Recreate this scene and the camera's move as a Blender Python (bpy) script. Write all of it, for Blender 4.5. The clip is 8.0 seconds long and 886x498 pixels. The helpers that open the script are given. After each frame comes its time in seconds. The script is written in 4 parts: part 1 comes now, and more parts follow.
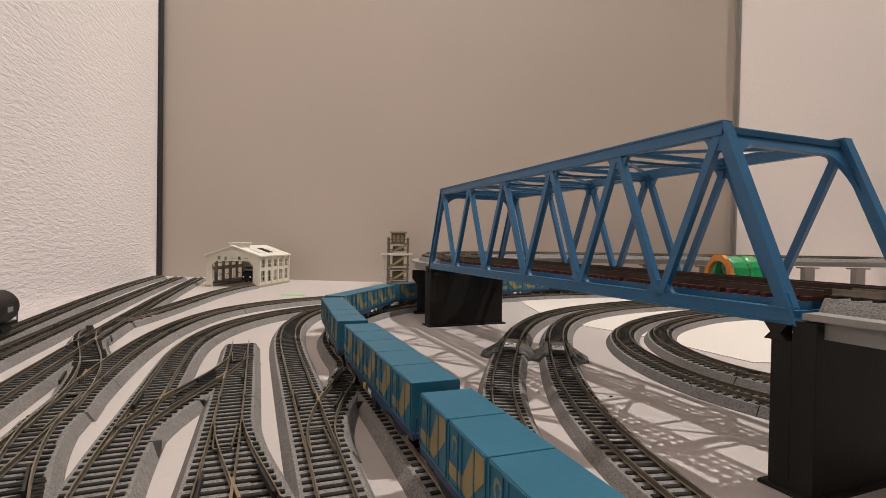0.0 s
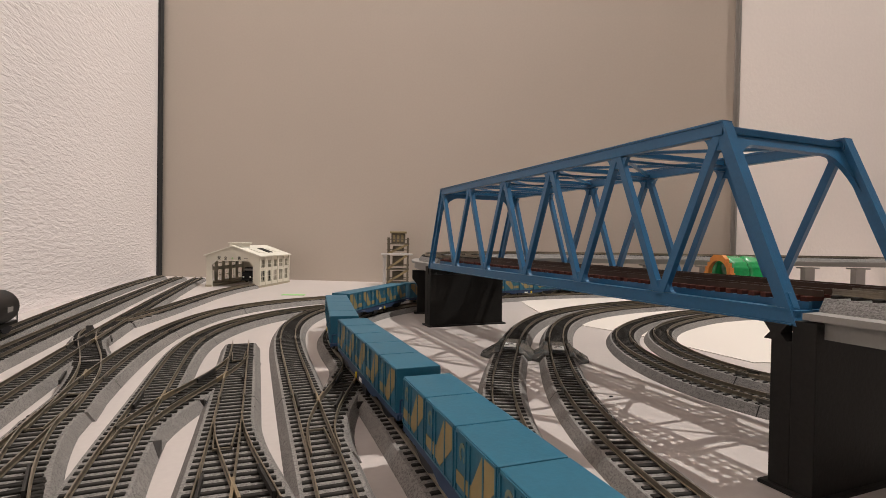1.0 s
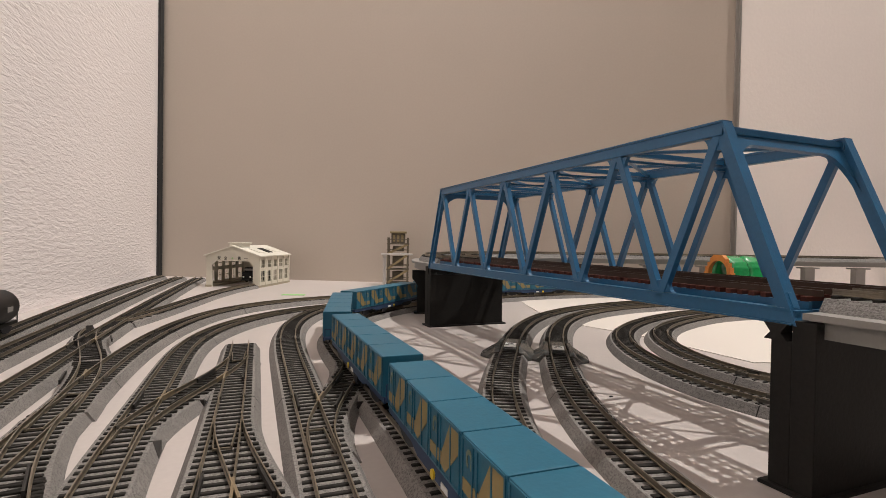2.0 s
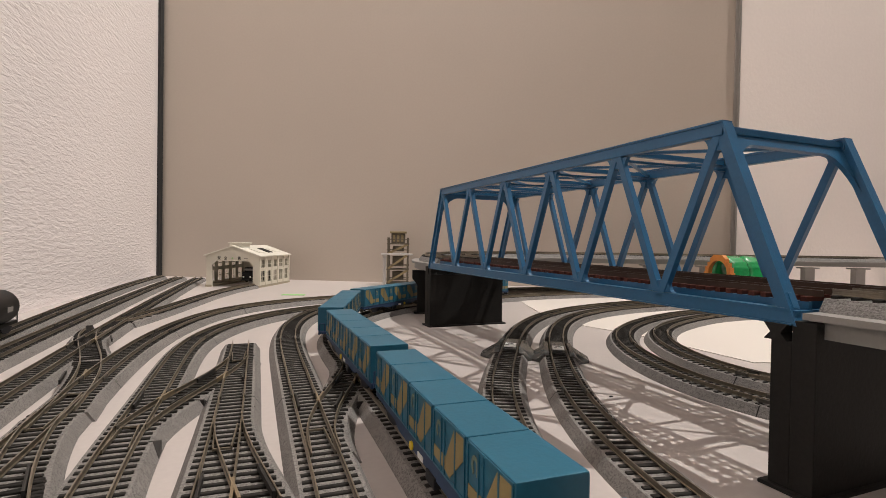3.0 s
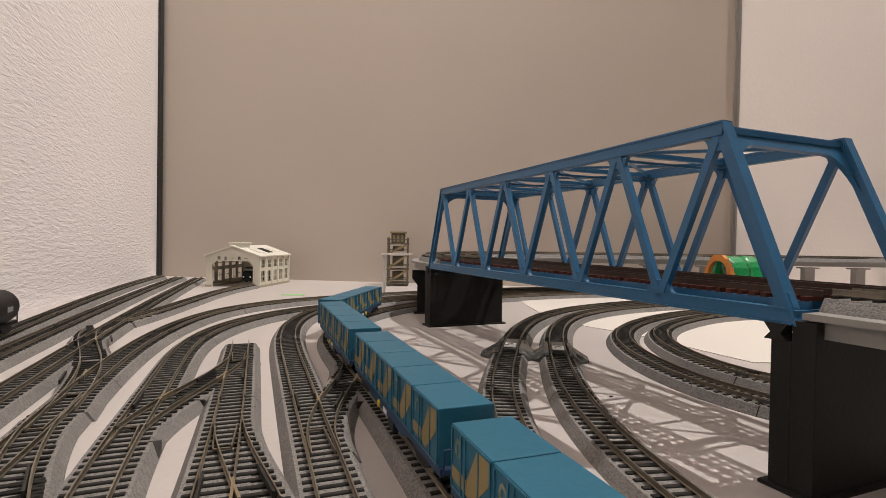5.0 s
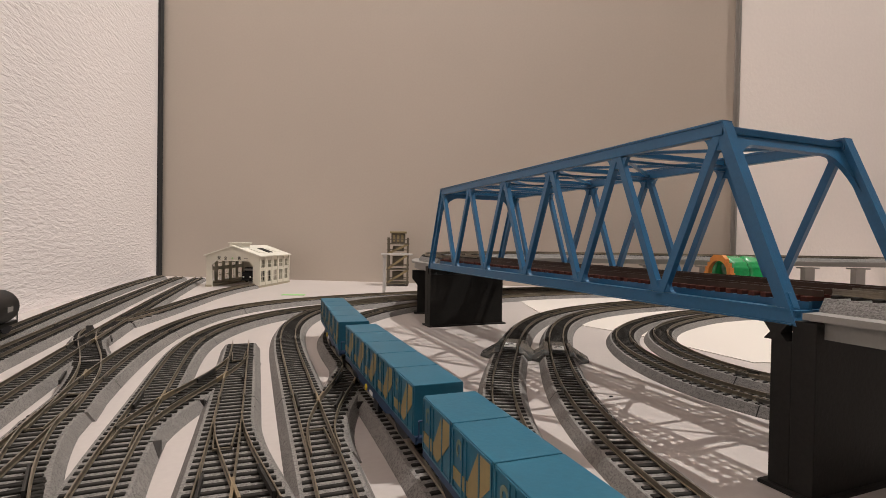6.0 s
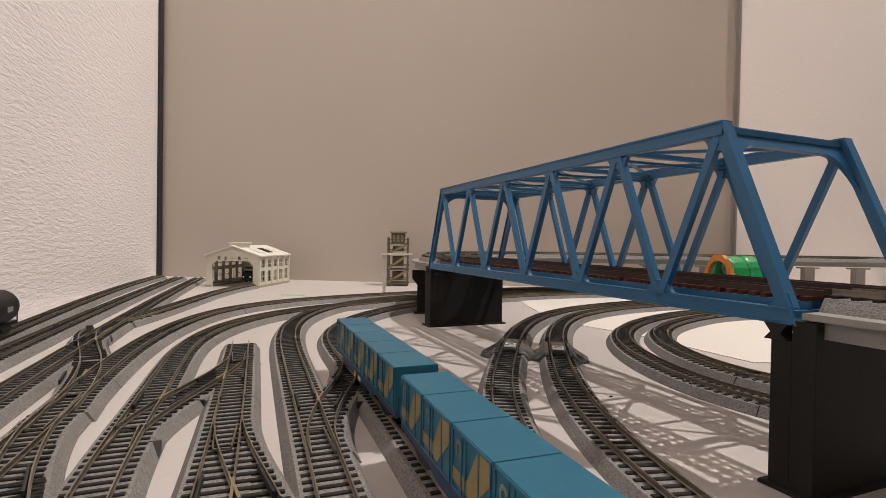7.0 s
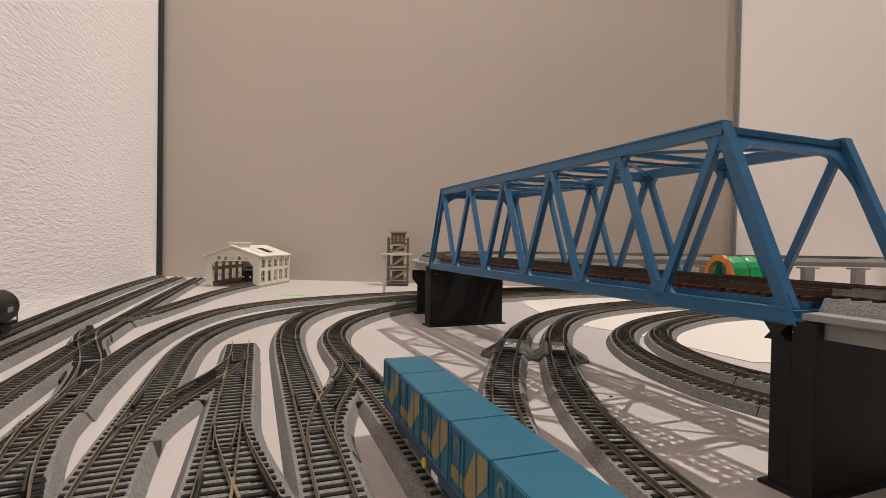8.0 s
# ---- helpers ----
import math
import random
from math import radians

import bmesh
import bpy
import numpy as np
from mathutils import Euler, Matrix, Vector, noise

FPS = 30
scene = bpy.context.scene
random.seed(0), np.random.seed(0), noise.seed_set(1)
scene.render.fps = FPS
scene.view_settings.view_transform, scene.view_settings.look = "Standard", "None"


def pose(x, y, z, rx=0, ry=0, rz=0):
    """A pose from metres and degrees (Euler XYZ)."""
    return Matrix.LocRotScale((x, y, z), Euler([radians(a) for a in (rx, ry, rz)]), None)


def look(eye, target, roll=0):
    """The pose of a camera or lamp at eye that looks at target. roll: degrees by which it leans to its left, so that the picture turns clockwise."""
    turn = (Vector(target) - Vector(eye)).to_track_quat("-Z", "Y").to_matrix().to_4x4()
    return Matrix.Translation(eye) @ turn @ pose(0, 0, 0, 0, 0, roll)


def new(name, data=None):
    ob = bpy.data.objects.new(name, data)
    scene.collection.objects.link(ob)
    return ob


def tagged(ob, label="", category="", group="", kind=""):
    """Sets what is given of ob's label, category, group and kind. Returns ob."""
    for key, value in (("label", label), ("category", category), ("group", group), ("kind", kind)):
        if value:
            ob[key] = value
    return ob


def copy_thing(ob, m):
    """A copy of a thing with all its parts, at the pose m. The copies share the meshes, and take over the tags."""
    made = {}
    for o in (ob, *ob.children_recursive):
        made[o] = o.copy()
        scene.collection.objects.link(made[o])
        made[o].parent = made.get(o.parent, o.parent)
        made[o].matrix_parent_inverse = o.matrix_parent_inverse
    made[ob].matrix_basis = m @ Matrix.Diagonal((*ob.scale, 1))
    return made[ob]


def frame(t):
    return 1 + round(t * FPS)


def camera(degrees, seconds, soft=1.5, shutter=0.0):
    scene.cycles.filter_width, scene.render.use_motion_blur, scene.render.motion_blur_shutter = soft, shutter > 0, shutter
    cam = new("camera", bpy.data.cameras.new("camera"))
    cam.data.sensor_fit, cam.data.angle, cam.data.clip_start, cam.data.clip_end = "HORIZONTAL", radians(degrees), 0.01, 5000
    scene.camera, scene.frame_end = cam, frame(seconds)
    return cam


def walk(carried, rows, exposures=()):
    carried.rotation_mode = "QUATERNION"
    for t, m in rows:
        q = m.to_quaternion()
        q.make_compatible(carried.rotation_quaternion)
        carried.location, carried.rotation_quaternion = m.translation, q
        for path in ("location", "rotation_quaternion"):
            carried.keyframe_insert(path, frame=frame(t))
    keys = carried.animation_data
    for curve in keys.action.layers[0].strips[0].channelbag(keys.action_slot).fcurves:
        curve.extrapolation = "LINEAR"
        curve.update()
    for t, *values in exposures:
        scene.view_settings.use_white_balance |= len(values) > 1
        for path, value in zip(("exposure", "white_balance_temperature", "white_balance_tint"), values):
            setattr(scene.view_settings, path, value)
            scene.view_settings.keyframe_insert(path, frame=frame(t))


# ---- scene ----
cam = camera(82.41, 8.0, soft=0.7)
EYE = pose(0, 0, 0.0693, 90 - 0.83, 0, 0) @ pose(0, 0, 0, 0, 0, 0.93)
walk(cam, [(0.0, EYE), (8.0, EYE)], exposures=[(0.0, 0.0), (8.0, 0.0)])

# ---- light: two ceiling spots and an added front fill in a closed room ----
world = bpy.data.worlds.new("room_air")
world.use_nodes = True
world.node_tree.nodes["Background"].inputs[0].default_value = (0.9, 0.85, 0.8, 1)
world.node_tree.nodes["Background"].inputs[1].default_value = 0.02
scene.world = world


def lamp_light(name, x, y, z, power, radius, colour, aim=None, cone=150, blend=0.25):
    data = bpy.data.lights.new(name, "SPOT")
    data.energy, data.shadow_soft_size, data.color = power, radius, colour
    data.spot_size, data.spot_blend = radians(cone), blend
    ob = new(name, data)
    ob.matrix_basis = look((x, y, z), aim) if aim else pose(x, y, z)
    return ob


lamp_light("main_lamp_light", 1.24, 0.35, 2.952, 318, 0.006, (1.0, 0.945, 0.885))
lamp_light("second_lamp_light", 0.62, 0.42, 2.952, 5, 0.008, (1.0, 0.94, 0.88))
# added fill, aimed to brighten the back wall's left; no known lamp hangs there
lamp_light("front_lamp_light", 0.30, -0.70, 2.952, 175, 0.15, (1.0, 0.94, 0.90), aim=(-0.75, 0.95, 0.6), cone=48, blend=1.0)

MM = 0.001


# ---- materials ----
def mat(name, colour, rough=0.6, metal=0.0, vary=0.12, scale=60.0, fine=900.0, bump=0.0, bump_scale=900.0,
        per_object=0.0, coat=0.0, transmission=0.0):
    m = bpy.data.materials.new(name)
    m.use_nodes = True
    nt = m.node_tree
    bsdf = nt.nodes["Principled BSDF"]
    bsdf.inputs["Roughness"].default_value = rough
    bsdf.inputs["Metallic"].default_value = metal
    bsdf.inputs["Coat Weight"].default_value = coat
    bsdf.inputs["Transmission Weight"].default_value = transmission
    geo = nt.nodes.new("ShaderNodeNewGeometry")
    where = nt.nodes.new("ShaderNodeTexCoord").outputs["Object"]
    big = nt.nodes.new("ShaderNodeTexNoise")
    big.inputs["Scale"].default_value = scale
    big.inputs["Detail"].default_value = 4
    small = nt.nodes.new("ShaderNodeTexNoise")
    small.inputs["Scale"].default_value = fine
    small.inputs["Detail"].default_value = 3
    nt.links.new(where, big.inputs["Vector"])
    nt.links.new(where, small.inputs["Vector"])
    mix = nt.nodes.new("ShaderNodeMath")
    mix.operation = "ADD"
    nt.links.new(big.outputs["Fac"], mix.inputs[0])
    nt.links.new(small.outputs["Fac"], mix.inputs[1])
    last = mix.outputs[0]
    if per_object:
        info = nt.nodes.new("ShaderNodeObjectInfo")
        mul = nt.nodes.new("ShaderNodeMath")
        mul.operation = "MULTIPLY_ADD"
        mul.inputs[1].default_value = per_object
        nt.links.new(info.outputs["Random"], mul.inputs[0])
        nt.links.new(last, mul.inputs[2])
        last = mul.outputs[0]
    span = nt.nodes.new("ShaderNodeMapRange")
    span.inputs["From Min"].default_value = 0.6
    span.inputs["From Max"].default_value = 1.4 + per_object
    span.inputs["To Min"].default_value = 1 - vary
    span.inputs["To Max"].default_value = 1 + vary
    nt.links.new(last, span.inputs["Value"])
    tint = nt.nodes.new("ShaderNodeMix")
    tint.data_type, tint.blend_type = "RGBA", "MULTIPLY"
    tint.inputs["Factor"].default_value = 1.0
    tint.inputs["A"].default_value = (*colour, 1)
    nt.links.new(span.outputs["Result"], tint.inputs["B"])
    nt.links.new(tint.outputs["Result"], bsdf.inputs["Base Color"])
    if bump:
        b = nt.nodes.new("ShaderNodeBump")
        b.inputs["Distance"].default_value = bump
        b.inputs["Strength"].default_value = 1.0
        relief = nt.nodes.new("ShaderNodeTexNoise")
        relief.inputs["Scale"].default_value = bump_scale
        relief.inputs["Detail"].default_value = 3
        nt.links.new(where, relief.inputs["Vector"])
        nt.links.new(relief.outputs["Fac"], b.inputs["Height"])
        nt.links.new(b.outputs["Normal"], bsdf.inputs["Normal"])
    return m


def ballast_mat(name, light, dark, relief=0.00018):
    """Grey ballast plastic with fine printed grains and rough relief."""
    m = mat(name, light, rough=0.85, vary=0.16, scale=25, fine=500, bump=relief, bump_scale=1500)
    nt = m.node_tree
    bsdf = nt.nodes["Principled BSDF"]
    tint = bsdf.inputs["Base Color"].links[0].from_node
    cells = nt.nodes.new("ShaderNodeTexVoronoi")
    cells.inputs["Scale"].default_value = 2400
    coord = [n for n in nt.nodes if n.type == "TEX_COORD"][0]
    nt.links.new(coord.outputs["Object"], cells.inputs["Vector"])
    split = nt.nodes.new("ShaderNodeSeparateColor")
    nt.links.new(cells.outputs["Color"], split.inputs[0])
    ramp = nt.nodes.new("ShaderNodeValToRGB")
    ramp.color_ramp.elements[0].color, ramp.color_ramp.elements[0].position = (*dark, 1), 0.1
    ramp.color_ramp.elements[1].color, ramp.color_ramp.elements[1].position = (*light, 1), 0.55
    nt.links.new(split.outputs[0], ramp.inputs[0])
    nt.links.new(ramp.outputs[0], tint.inputs["A"])
    return m


def wallpaper_mat():
    """White embossed wallpaper with short horizontal ridges."""
    m = mat("wallpaper", (0.86, 0.80, 0.79), rough=0.8, vary=0.03, scale=3, fine=120)
    nt = m.node_tree
    bsdf = nt.nodes["Principled BSDF"]
    coord = [n for n in nt.nodes if n.type == "TEX_COORD"][0]
    stretch = nt.nodes.new("ShaderNodeMapping")
    stretch.inputs["Scale"].default_value = (70, 70, 300)
    nt.links.new(coord.outputs["Object"], stretch.inputs["Vector"])
    relief = nt.nodes.new("ShaderNodeTexNoise")
    relief.inputs["Scale"].default_value = 1.0
    relief.inputs["Detail"].default_value = 5
    relief.inputs["Distortion"].default_value = 0.6
    nt.links.new(stretch.outputs[0], relief.inputs["Vector"])
    b = nt.nodes.new("ShaderNodeBump")
    b.inputs["Distance"].default_value = 0.0015
    b.inputs["Strength"].default_value = 0.8
    nt.links.new(relief.outputs["Fac"], b.inputs["Height"])
    nt.links.new(b.outputs["Normal"], bsdf.inputs["Normal"])
    return m


M_BOARD = mat("white_board", (0.50, 0.452, 0.43), rough=0.42, vary=0.06, scale=14, fine=420)
M_PAPER = wallpaper_mat()
M_PANEL = mat("beige_panel", (0.475, 0.412, 0.35), rough=0.4, vary=0.03, scale=4, fine=300, bump=0.0001, bump_scale=400)
M_UNSEEN_FLOOR = mat("brown_floor", (0.07, 0.045, 0.03), rough=0.5, vary=0.2, scale=6)
# for unseen closing walls, set dark so they bounce little light
M_UNSEEN_WALL = mat("unseen_wall_brown", (0.10, 0.08, 0.07), rough=0.9, vary=0.2, scale=9)
M_PALE_LAYER = mat("pale_layer", (0.70, 0.65, 0.60), rough=0.5, vary=0.02, scale=6)
# grey chosen so the unseen ceiling sends little light back into the shadows
M_CEIL = mat("ceiling_grey", (0.14, 0.13, 0.12), rough=0.9, vary=0.02, scale=5)
M_PLAIN = mat("pale_plain_wall", (0.87, 0.79, 0.74), rough=0.6, vary=0.03, scale=4, fine=200, bump=0.0003, bump_scale=160)
M_BLACK = mat("black_strip", (0.02, 0.02, 0.02), rough=0.5)
M_ALU = mat("aluminium_strip", (0.45, 0.43, 0.40), rough=0.35, metal=0.7)
M_BALLAST = ballast_mat("grey_ballast", (0.235, 0.22, 0.208), (0.14, 0.131, 0.124), 0.00012)
M_BALLAST_OLD = ballast_mat("pale_ballast", (0.25, 0.24, 0.23), (0.165, 0.158, 0.15), 0.0006)
M_SLEEPER = mat("dark_sleeper", (0.023, 0.0208, 0.0185), rough=0.7, vary=0.25, per_object=0.5, fine=1500)
M_RAIL = mat("nickel_rail", (0.24, 0.205, 0.155), rough=0.36, metal=0.75, vary=0.2, scale=90)
M_BRASS = mat("brass_frog", (0.36, 0.29, 0.19), rough=0.4, metal=0.7, vary=0.2)
M_JOINER = mat("rail_joiner_metal", (0.12, 0.11, 0.095), rough=0.5, metal=0.6)
M_GUARD = mat("black_guard", (0.03, 0.028, 0.026), rough=0.5)
M_POCKET = mat("pocket_brown", (0.035, 0.03, 0.027), rough=0.8, vary=0.2)
M_BLUE = mat("bridge_blue", (0.024, 0.12, 0.245), rough=0.30, vary=0.10, scale=40, fine=700, bump=0.00006, bump_scale=1500)
M_BROWN = mat("bridge_sleeper_brown", (0.075, 0.022, 0.015), rough=0.6, vary=0.2, per_object=0.4)
M_BRIDGE_RAIL = mat("bridge_rail_brown", (0.06, 0.035, 0.024), rough=0.4, metal=0.4, vary=0.15)
M_PIER = mat("charcoal_pier", (0.020, 0.019, 0.0175), rough=0.6, vary=0.15, scale=30, bump=0.0001, bump_scale=700)
M_BEAM = mat("grey_beam", (0.25, 0.24, 0.225), rough=0.55, vary=0.08, scale=30)
M_PALE = mat("pale_plastic", (0.66, 0.63, 0.60), rough=0.4, vary=0.05)
M_COLUMN = mat("grey_column_plastic", (0.40, 0.38, 0.36), rough=0.35, vary=0.06)
M_TEAL = mat("container_teal", (0.016, 0.118, 0.19), rough=0.42, vary=0.10, scale=70, fine=600, bump=0.00004, bump_scale=900)
M_YELLOW = mat("container_yellow", (0.27, 0.205, 0.085), rough=0.5, vary=0.10)
M_PRINT = mat("container_print", (0.17, 0.20, 0.15), rough=0.5)
M_CHASSIS = mat("wagon_blue_grey", (0.035, 0.06, 0.12), rough=0.5, vary=0.15)
M_DARK = mat("dark_bogie", (0.022, 0.022, 0.025), rough=0.5)
M_DOT = mat("yellow_dot", (0.75, 0.55, 0.03), rough=0.5)
M_WHITE = mat("white_print", (0.75, 0.75, 0.72), rough=0.5)
M_SHED = mat("cream_shed_wall", (0.62, 0.58, 0.48), rough=0.6, vary=0.05)
M_SHED_ROOF = mat("pale_shed_roof", (0.66, 0.63, 0.55), rough=0.6, vary=0.06)
M_SHED_BASE = mat("shed_base", (0.34, 0.30, 0.22), rough=0.7)
M_TOWER = mat("tower_frame_brown", (0.12, 0.10, 0.07), rough=0.7, vary=0.2)
M_TAN = mat("tower_tan", (0.27, 0.21, 0.11), rough=0.7, vary=0.15)
M_GREEN = mat("tunnel_green", (0.012, 0.26, 0.075), rough=0.25, vary=0.25, scale=45, fine=200, bump=0.0015, bump_scale=90, coat=0.4)
M_SNOW = mat("tunnel_pale_patch", (0.55, 0.75, 0.60), rough=0.4, vary=0.2)
M_ORANGE = mat("tunnel_orange", (0.50, 0.19, 0.035), rough=0.5, vary=0.1)
M_TANK = mat("tank_black", (0.009, 0.0088, 0.0088), rough=0.45, vary=0.15)
M_SMOKE = mat("smoky_plastic", (0.13, 0.128, 0.12), rough=0.22, vary=0.1, transmission=0.35)
M_TAPE = mat("green_tape", (0.25, 0.62, 0.16), rough=0.6)
for dull in (M_SLEEPER, M_PIER, M_GUARD, M_BALLAST, M_BALLAST_OLD, M_DARK, M_TANK, M_BROWN, M_CHASSIS):
    dull.node_tree.nodes["Principled BSDF"].inputs["Specular IOR Level"].default_value = 0.15
M_LAMPGLASS = bpy.data.materials.new("lamp_glass")
M_LAMPGLASS.use_nodes = True
M_LAMPGLASS.node_tree.nodes["Principled BSDF"].inputs["Emission Color"].default_value = (1, 0.9, 0.78, 1)
M_LAMPGLASS.node_tree.nodes["Principled BSDF"].inputs["Emission Strength"].default_value = 4


# ---- mesh helpers (all numbers in millimetres) ----
def part(name, bm, material, parent=None, label=""):
    me = bpy.data.meshes.new(name)
    bm.normal_update()
    bm.to_mesh(me)
    bm.free()
    me.materials.append(material)
    ob = new(name, me)
    if parent:
        ob.parent = parent
    if label:
        ob["label"] = label
    return ob


def thing(name, label, category, m=None, group="", kind=""):
    ob = new(name)
    ob.empty_display_size = 0.01
    ob.matrix_basis = m or Matrix()
    return tagged(ob, label, category, group, kind)


def box(bm, x0, x1, y0, y1, z0, z1, m=None, bevel=0.0):
    g = bmesh.ops.create_cube(bm, size=1)
    scale = Matrix.Diagonal(((x1 - x0) * MM, (y1 - y0) * MM, (z1 - z0) * MM, 1))
    place = Matrix.Translation(((x0 + x1) / 2 * MM, (y0 + y1) / 2 * MM, (z0 + z1) / 2 * MM))
    bmesh.ops.transform(bm, matrix=(m or Matrix()) @ place @ scale, verts=g["verts"])
    if bevel:
        edges = {e for v in g["verts"] for e in v.link_edges}
        bmesh.ops.bevel(bm, geom=list(edges), offset=bevel * MM, segments=2, affect="EDGES", profile=0.6)
    return bm


def cyl(bm, a, b, r, seg=12, r2=None):
    a, b = Vector(a) * MM, Vector(b) * MM
    d = b - a
    m = Matrix.Translation((a + b) / 2) @ d.to_track_quat("Z", "Y").to_matrix().to_4x4()
    bmesh.ops.create_cone(bm, cap_ends=True, segments=seg, radius1=r * MM, radius2=(r if r2 is None else r2) * MM, depth=d.length, matrix=m)
    return bm


def bar(bm, a, b, w, h, side=(0, 0, 1), bevel=0.0):
    """A beam from a to b, w wide across `side` and h deep along it."""
    a, b = Vector(a), Vector(b)
    d = (b - a).normalized()
    up = Vector(side)
    right = d.cross(up).normalized()
    up = right.cross(d).normalized()
    m = Matrix((right, d, up)).transposed().to_4x4()
    m.translation = (a + b) / 2 * MM
    n = (b - a).length
    return box(bm, -w / 2, w / 2, -n / 2, n / 2, -h / 2, h / 2, m, bevel)


def prism(bm, outline, depth, m=None):
    """A flat outline in x and z, given a thickness along y."""
    m = m or Matrix()
    f = [bm.verts.new(m @ Vector((x * MM, 0, z * MM))) for x, z in outline]
    k = [bm.verts.new(m @ Vector((x * MM, depth * MM, z * MM))) for x, z in outline]
    bm.faces.new(f)
    bm.faces.new(k[::-1])
    for i in range(len(f)):
        j = (i + 1) % len(f)
        bm.faces.new((f[j], f[i], k[i], k[j]))
    bmesh.ops.recalc_face_normals(bm, faces=bm.faces)
    return bm


class Way:
    """A smooth centre line through the plan, followed along its length in millimetres."""

    def __init__(self, control=None, points=None):
        if control:
            n = len(control) - 3
            points = []
            for i in range(n):
                a, b, c, d = (np.array(p, float) for p in control[i:i + 4])
                for f in np.linspace(0, 1, 24, endpoint=i == n - 1):
                    points.append(a * (1 - f) ** 3 / 6 + b * (3 * f ** 3 - 6 * f * f + 4) / 6
                                  + c * (-3 * f ** 3 + 3 * f * f + 3 * f + 1) / 6 + d * f ** 3 / 6)
        self.p = np.array(points, float)
        self.s = np.r_[0, np.cumsum(np.linalg.norm(np.diff(self.p, axis=0), axis=1))]
        self.length = self.s[-1]

    def at(self, s):
        q = np.array([np.interp(s, self.s, self.p[:, k]) for k in (0, 1)])
        if s < 0:
            q = self.p[0] + self.turn(0) * s
        if s > self.length:
            q = self.p[-1] + self.turn(self.length) * (s - self.length)
        return q

    def turn(self, s):
        s = min(max(s, 2.0), self.length - 2.0)
        d = np.array([np.interp(s + 2, self.s, self.p[:, k]) - np.interp(s - 2, self.s, self.p[:, k]) for k in (0, 1)])
        return d / np.linalg.norm(d)

    def heading(self, s):
        d = self.turn(s)
        return math.atan2(d[1], d[0])

    def stations(self, step, a=0.0, b=None):
        b = self.length if b is None else b
        n = max(2, int(round((b - a) / step)) + 1)
        return np.linspace(a, b, n)


def sweep(bm, way, profile, stations, z=0.0, closed=True):
    """Carries a profile of (across, height) points along the way; across is positive to its right."""
    rings = []
    for s in stations:
        q, d = way.at(s), way.turn(s)
        nrm = np.array([d[1], -d[0]])
        rings.append([bm.verts.new(((q[0] + nrm[0] * o) * MM, (q[1] + nrm[1] * o) * MM, (z + h) * MM)) for o, h in profile])
    k = len(profile)
    for r0, r1 in zip(rings, rings[1:]):
        for i in range(k):
            j = (i + 1) % k
            bm.faces.new((r0[i], r0[j], r1[j], r1[i]))
    if closed:
        bm.faces.new(rings[0][::-1])
        bm.faces.new(rings[-1])
    bmesh.ops.recalc_face_normals(bm, faces=bm.faces)
    return bm


SHARED = {}


def shared_box(key, x, y, z, material, bevel=0.0):
    if key not in SHARED:
        bm = box(bmesh.new(), -x / 2, x / 2, -y / 2, y / 2, 0, z)
        if bevel:
            top = [e for e in bm.edges if all(v.co.z > z * MM * 0.5 for v in e.verts)]
            bmesh.ops.bevel(bm, geom=top, offset=bevel * MM, segments=1, affect="EDGES")
        me = bpy.data.meshes.new(key)
        bm.to_mesh(me)
        bm.free()
        me.materials.append(material)
        SHARED[key] = me
    return SHARED[key]


def nearest(way, x, y):
    return way.s[int(np.argmin(((way.p - np.array((x, y))) ** 2).sum(1)))]


GAUGE = 4.55
PITCH = 4.3
BED = [(-11.3, 0), (-10.9, 0.7), (-8.6, 4.1), (8.6, 4.1), (10.9, 0.7), (11.3, 0)]


def reach(way, s, others, span=13.5):
    """How far the neighbouring centre lines lie across the way at s: (least, most), in millimetres."""
    q, d = way.at(s), way.turn(s)
    lo = hi = 0.0
    for other in others:
        v = other.p - q
        along, across = v @ d, v @ np.array((-d[1], d[0]))
        near = np.abs(along) < 3.5
        if near.any():
            o = across[near][np.argmin(np.abs(along[near]))]
            if abs(o) < span:
                lo, hi = min(lo, o), max(hi, o)
    return lo, hi


def lay_sleepers(parent, way, z, a, b, pitch=PITCH, material=None, key="sleeper", size=(1.55, 15.0, 1.1), joins=(), clear=()):
    """Sleepers along the way: they widen over the branches in `joins` and stop where a way in `clear` has its own."""
    me = shared_box(key, *size, material or M_SLEEPER, 0.2)
    for s in way.stations(pitch, a, b):
        q = way.at(s)
        if any(((w.p - q) ** 2).sum(1).min() < 13.5 ** 2 for w in clear):
            continue
        lo, hi = reach(way, s, joins)
        ob = new("sleeper", me)
        ob.parent = parent
        wide = Matrix.Translation((0, (lo + hi) / 2 * MM, 0)) @ Matrix.Diagonal((1, 1 + (hi - lo) / size[1], 1, 1))
        ob.matrix_basis = Matrix.Translation((q[0] * MM, q[1] * MM, z * MM)) @ Matrix.Rotation(way.heading(s), 4, "Z") @ wide


def lay_rails(parent, way, z, a=0.0, b=None, material=None, step=7, sides=(-1, 1)):
    foot = [(-0.38, 0), (-0.38, 0.25), (-0.1, 0.45), (-0.1, 1.2), (-0.21, 1.35), (-0.21, 1.95), (0.21, 1.95), (0.21, 1.35), (0.1, 1.2), (0.1, 0.45), (0.38, 0.25), (0.38, 0)]
    for side in sides:
        prof = [(o + side * GAUGE, h) for o, h in foot]
        part("rail", sweep(bmesh.new(), way, prof, way.stations(step, a, b), z), material or M_RAIL, parent)


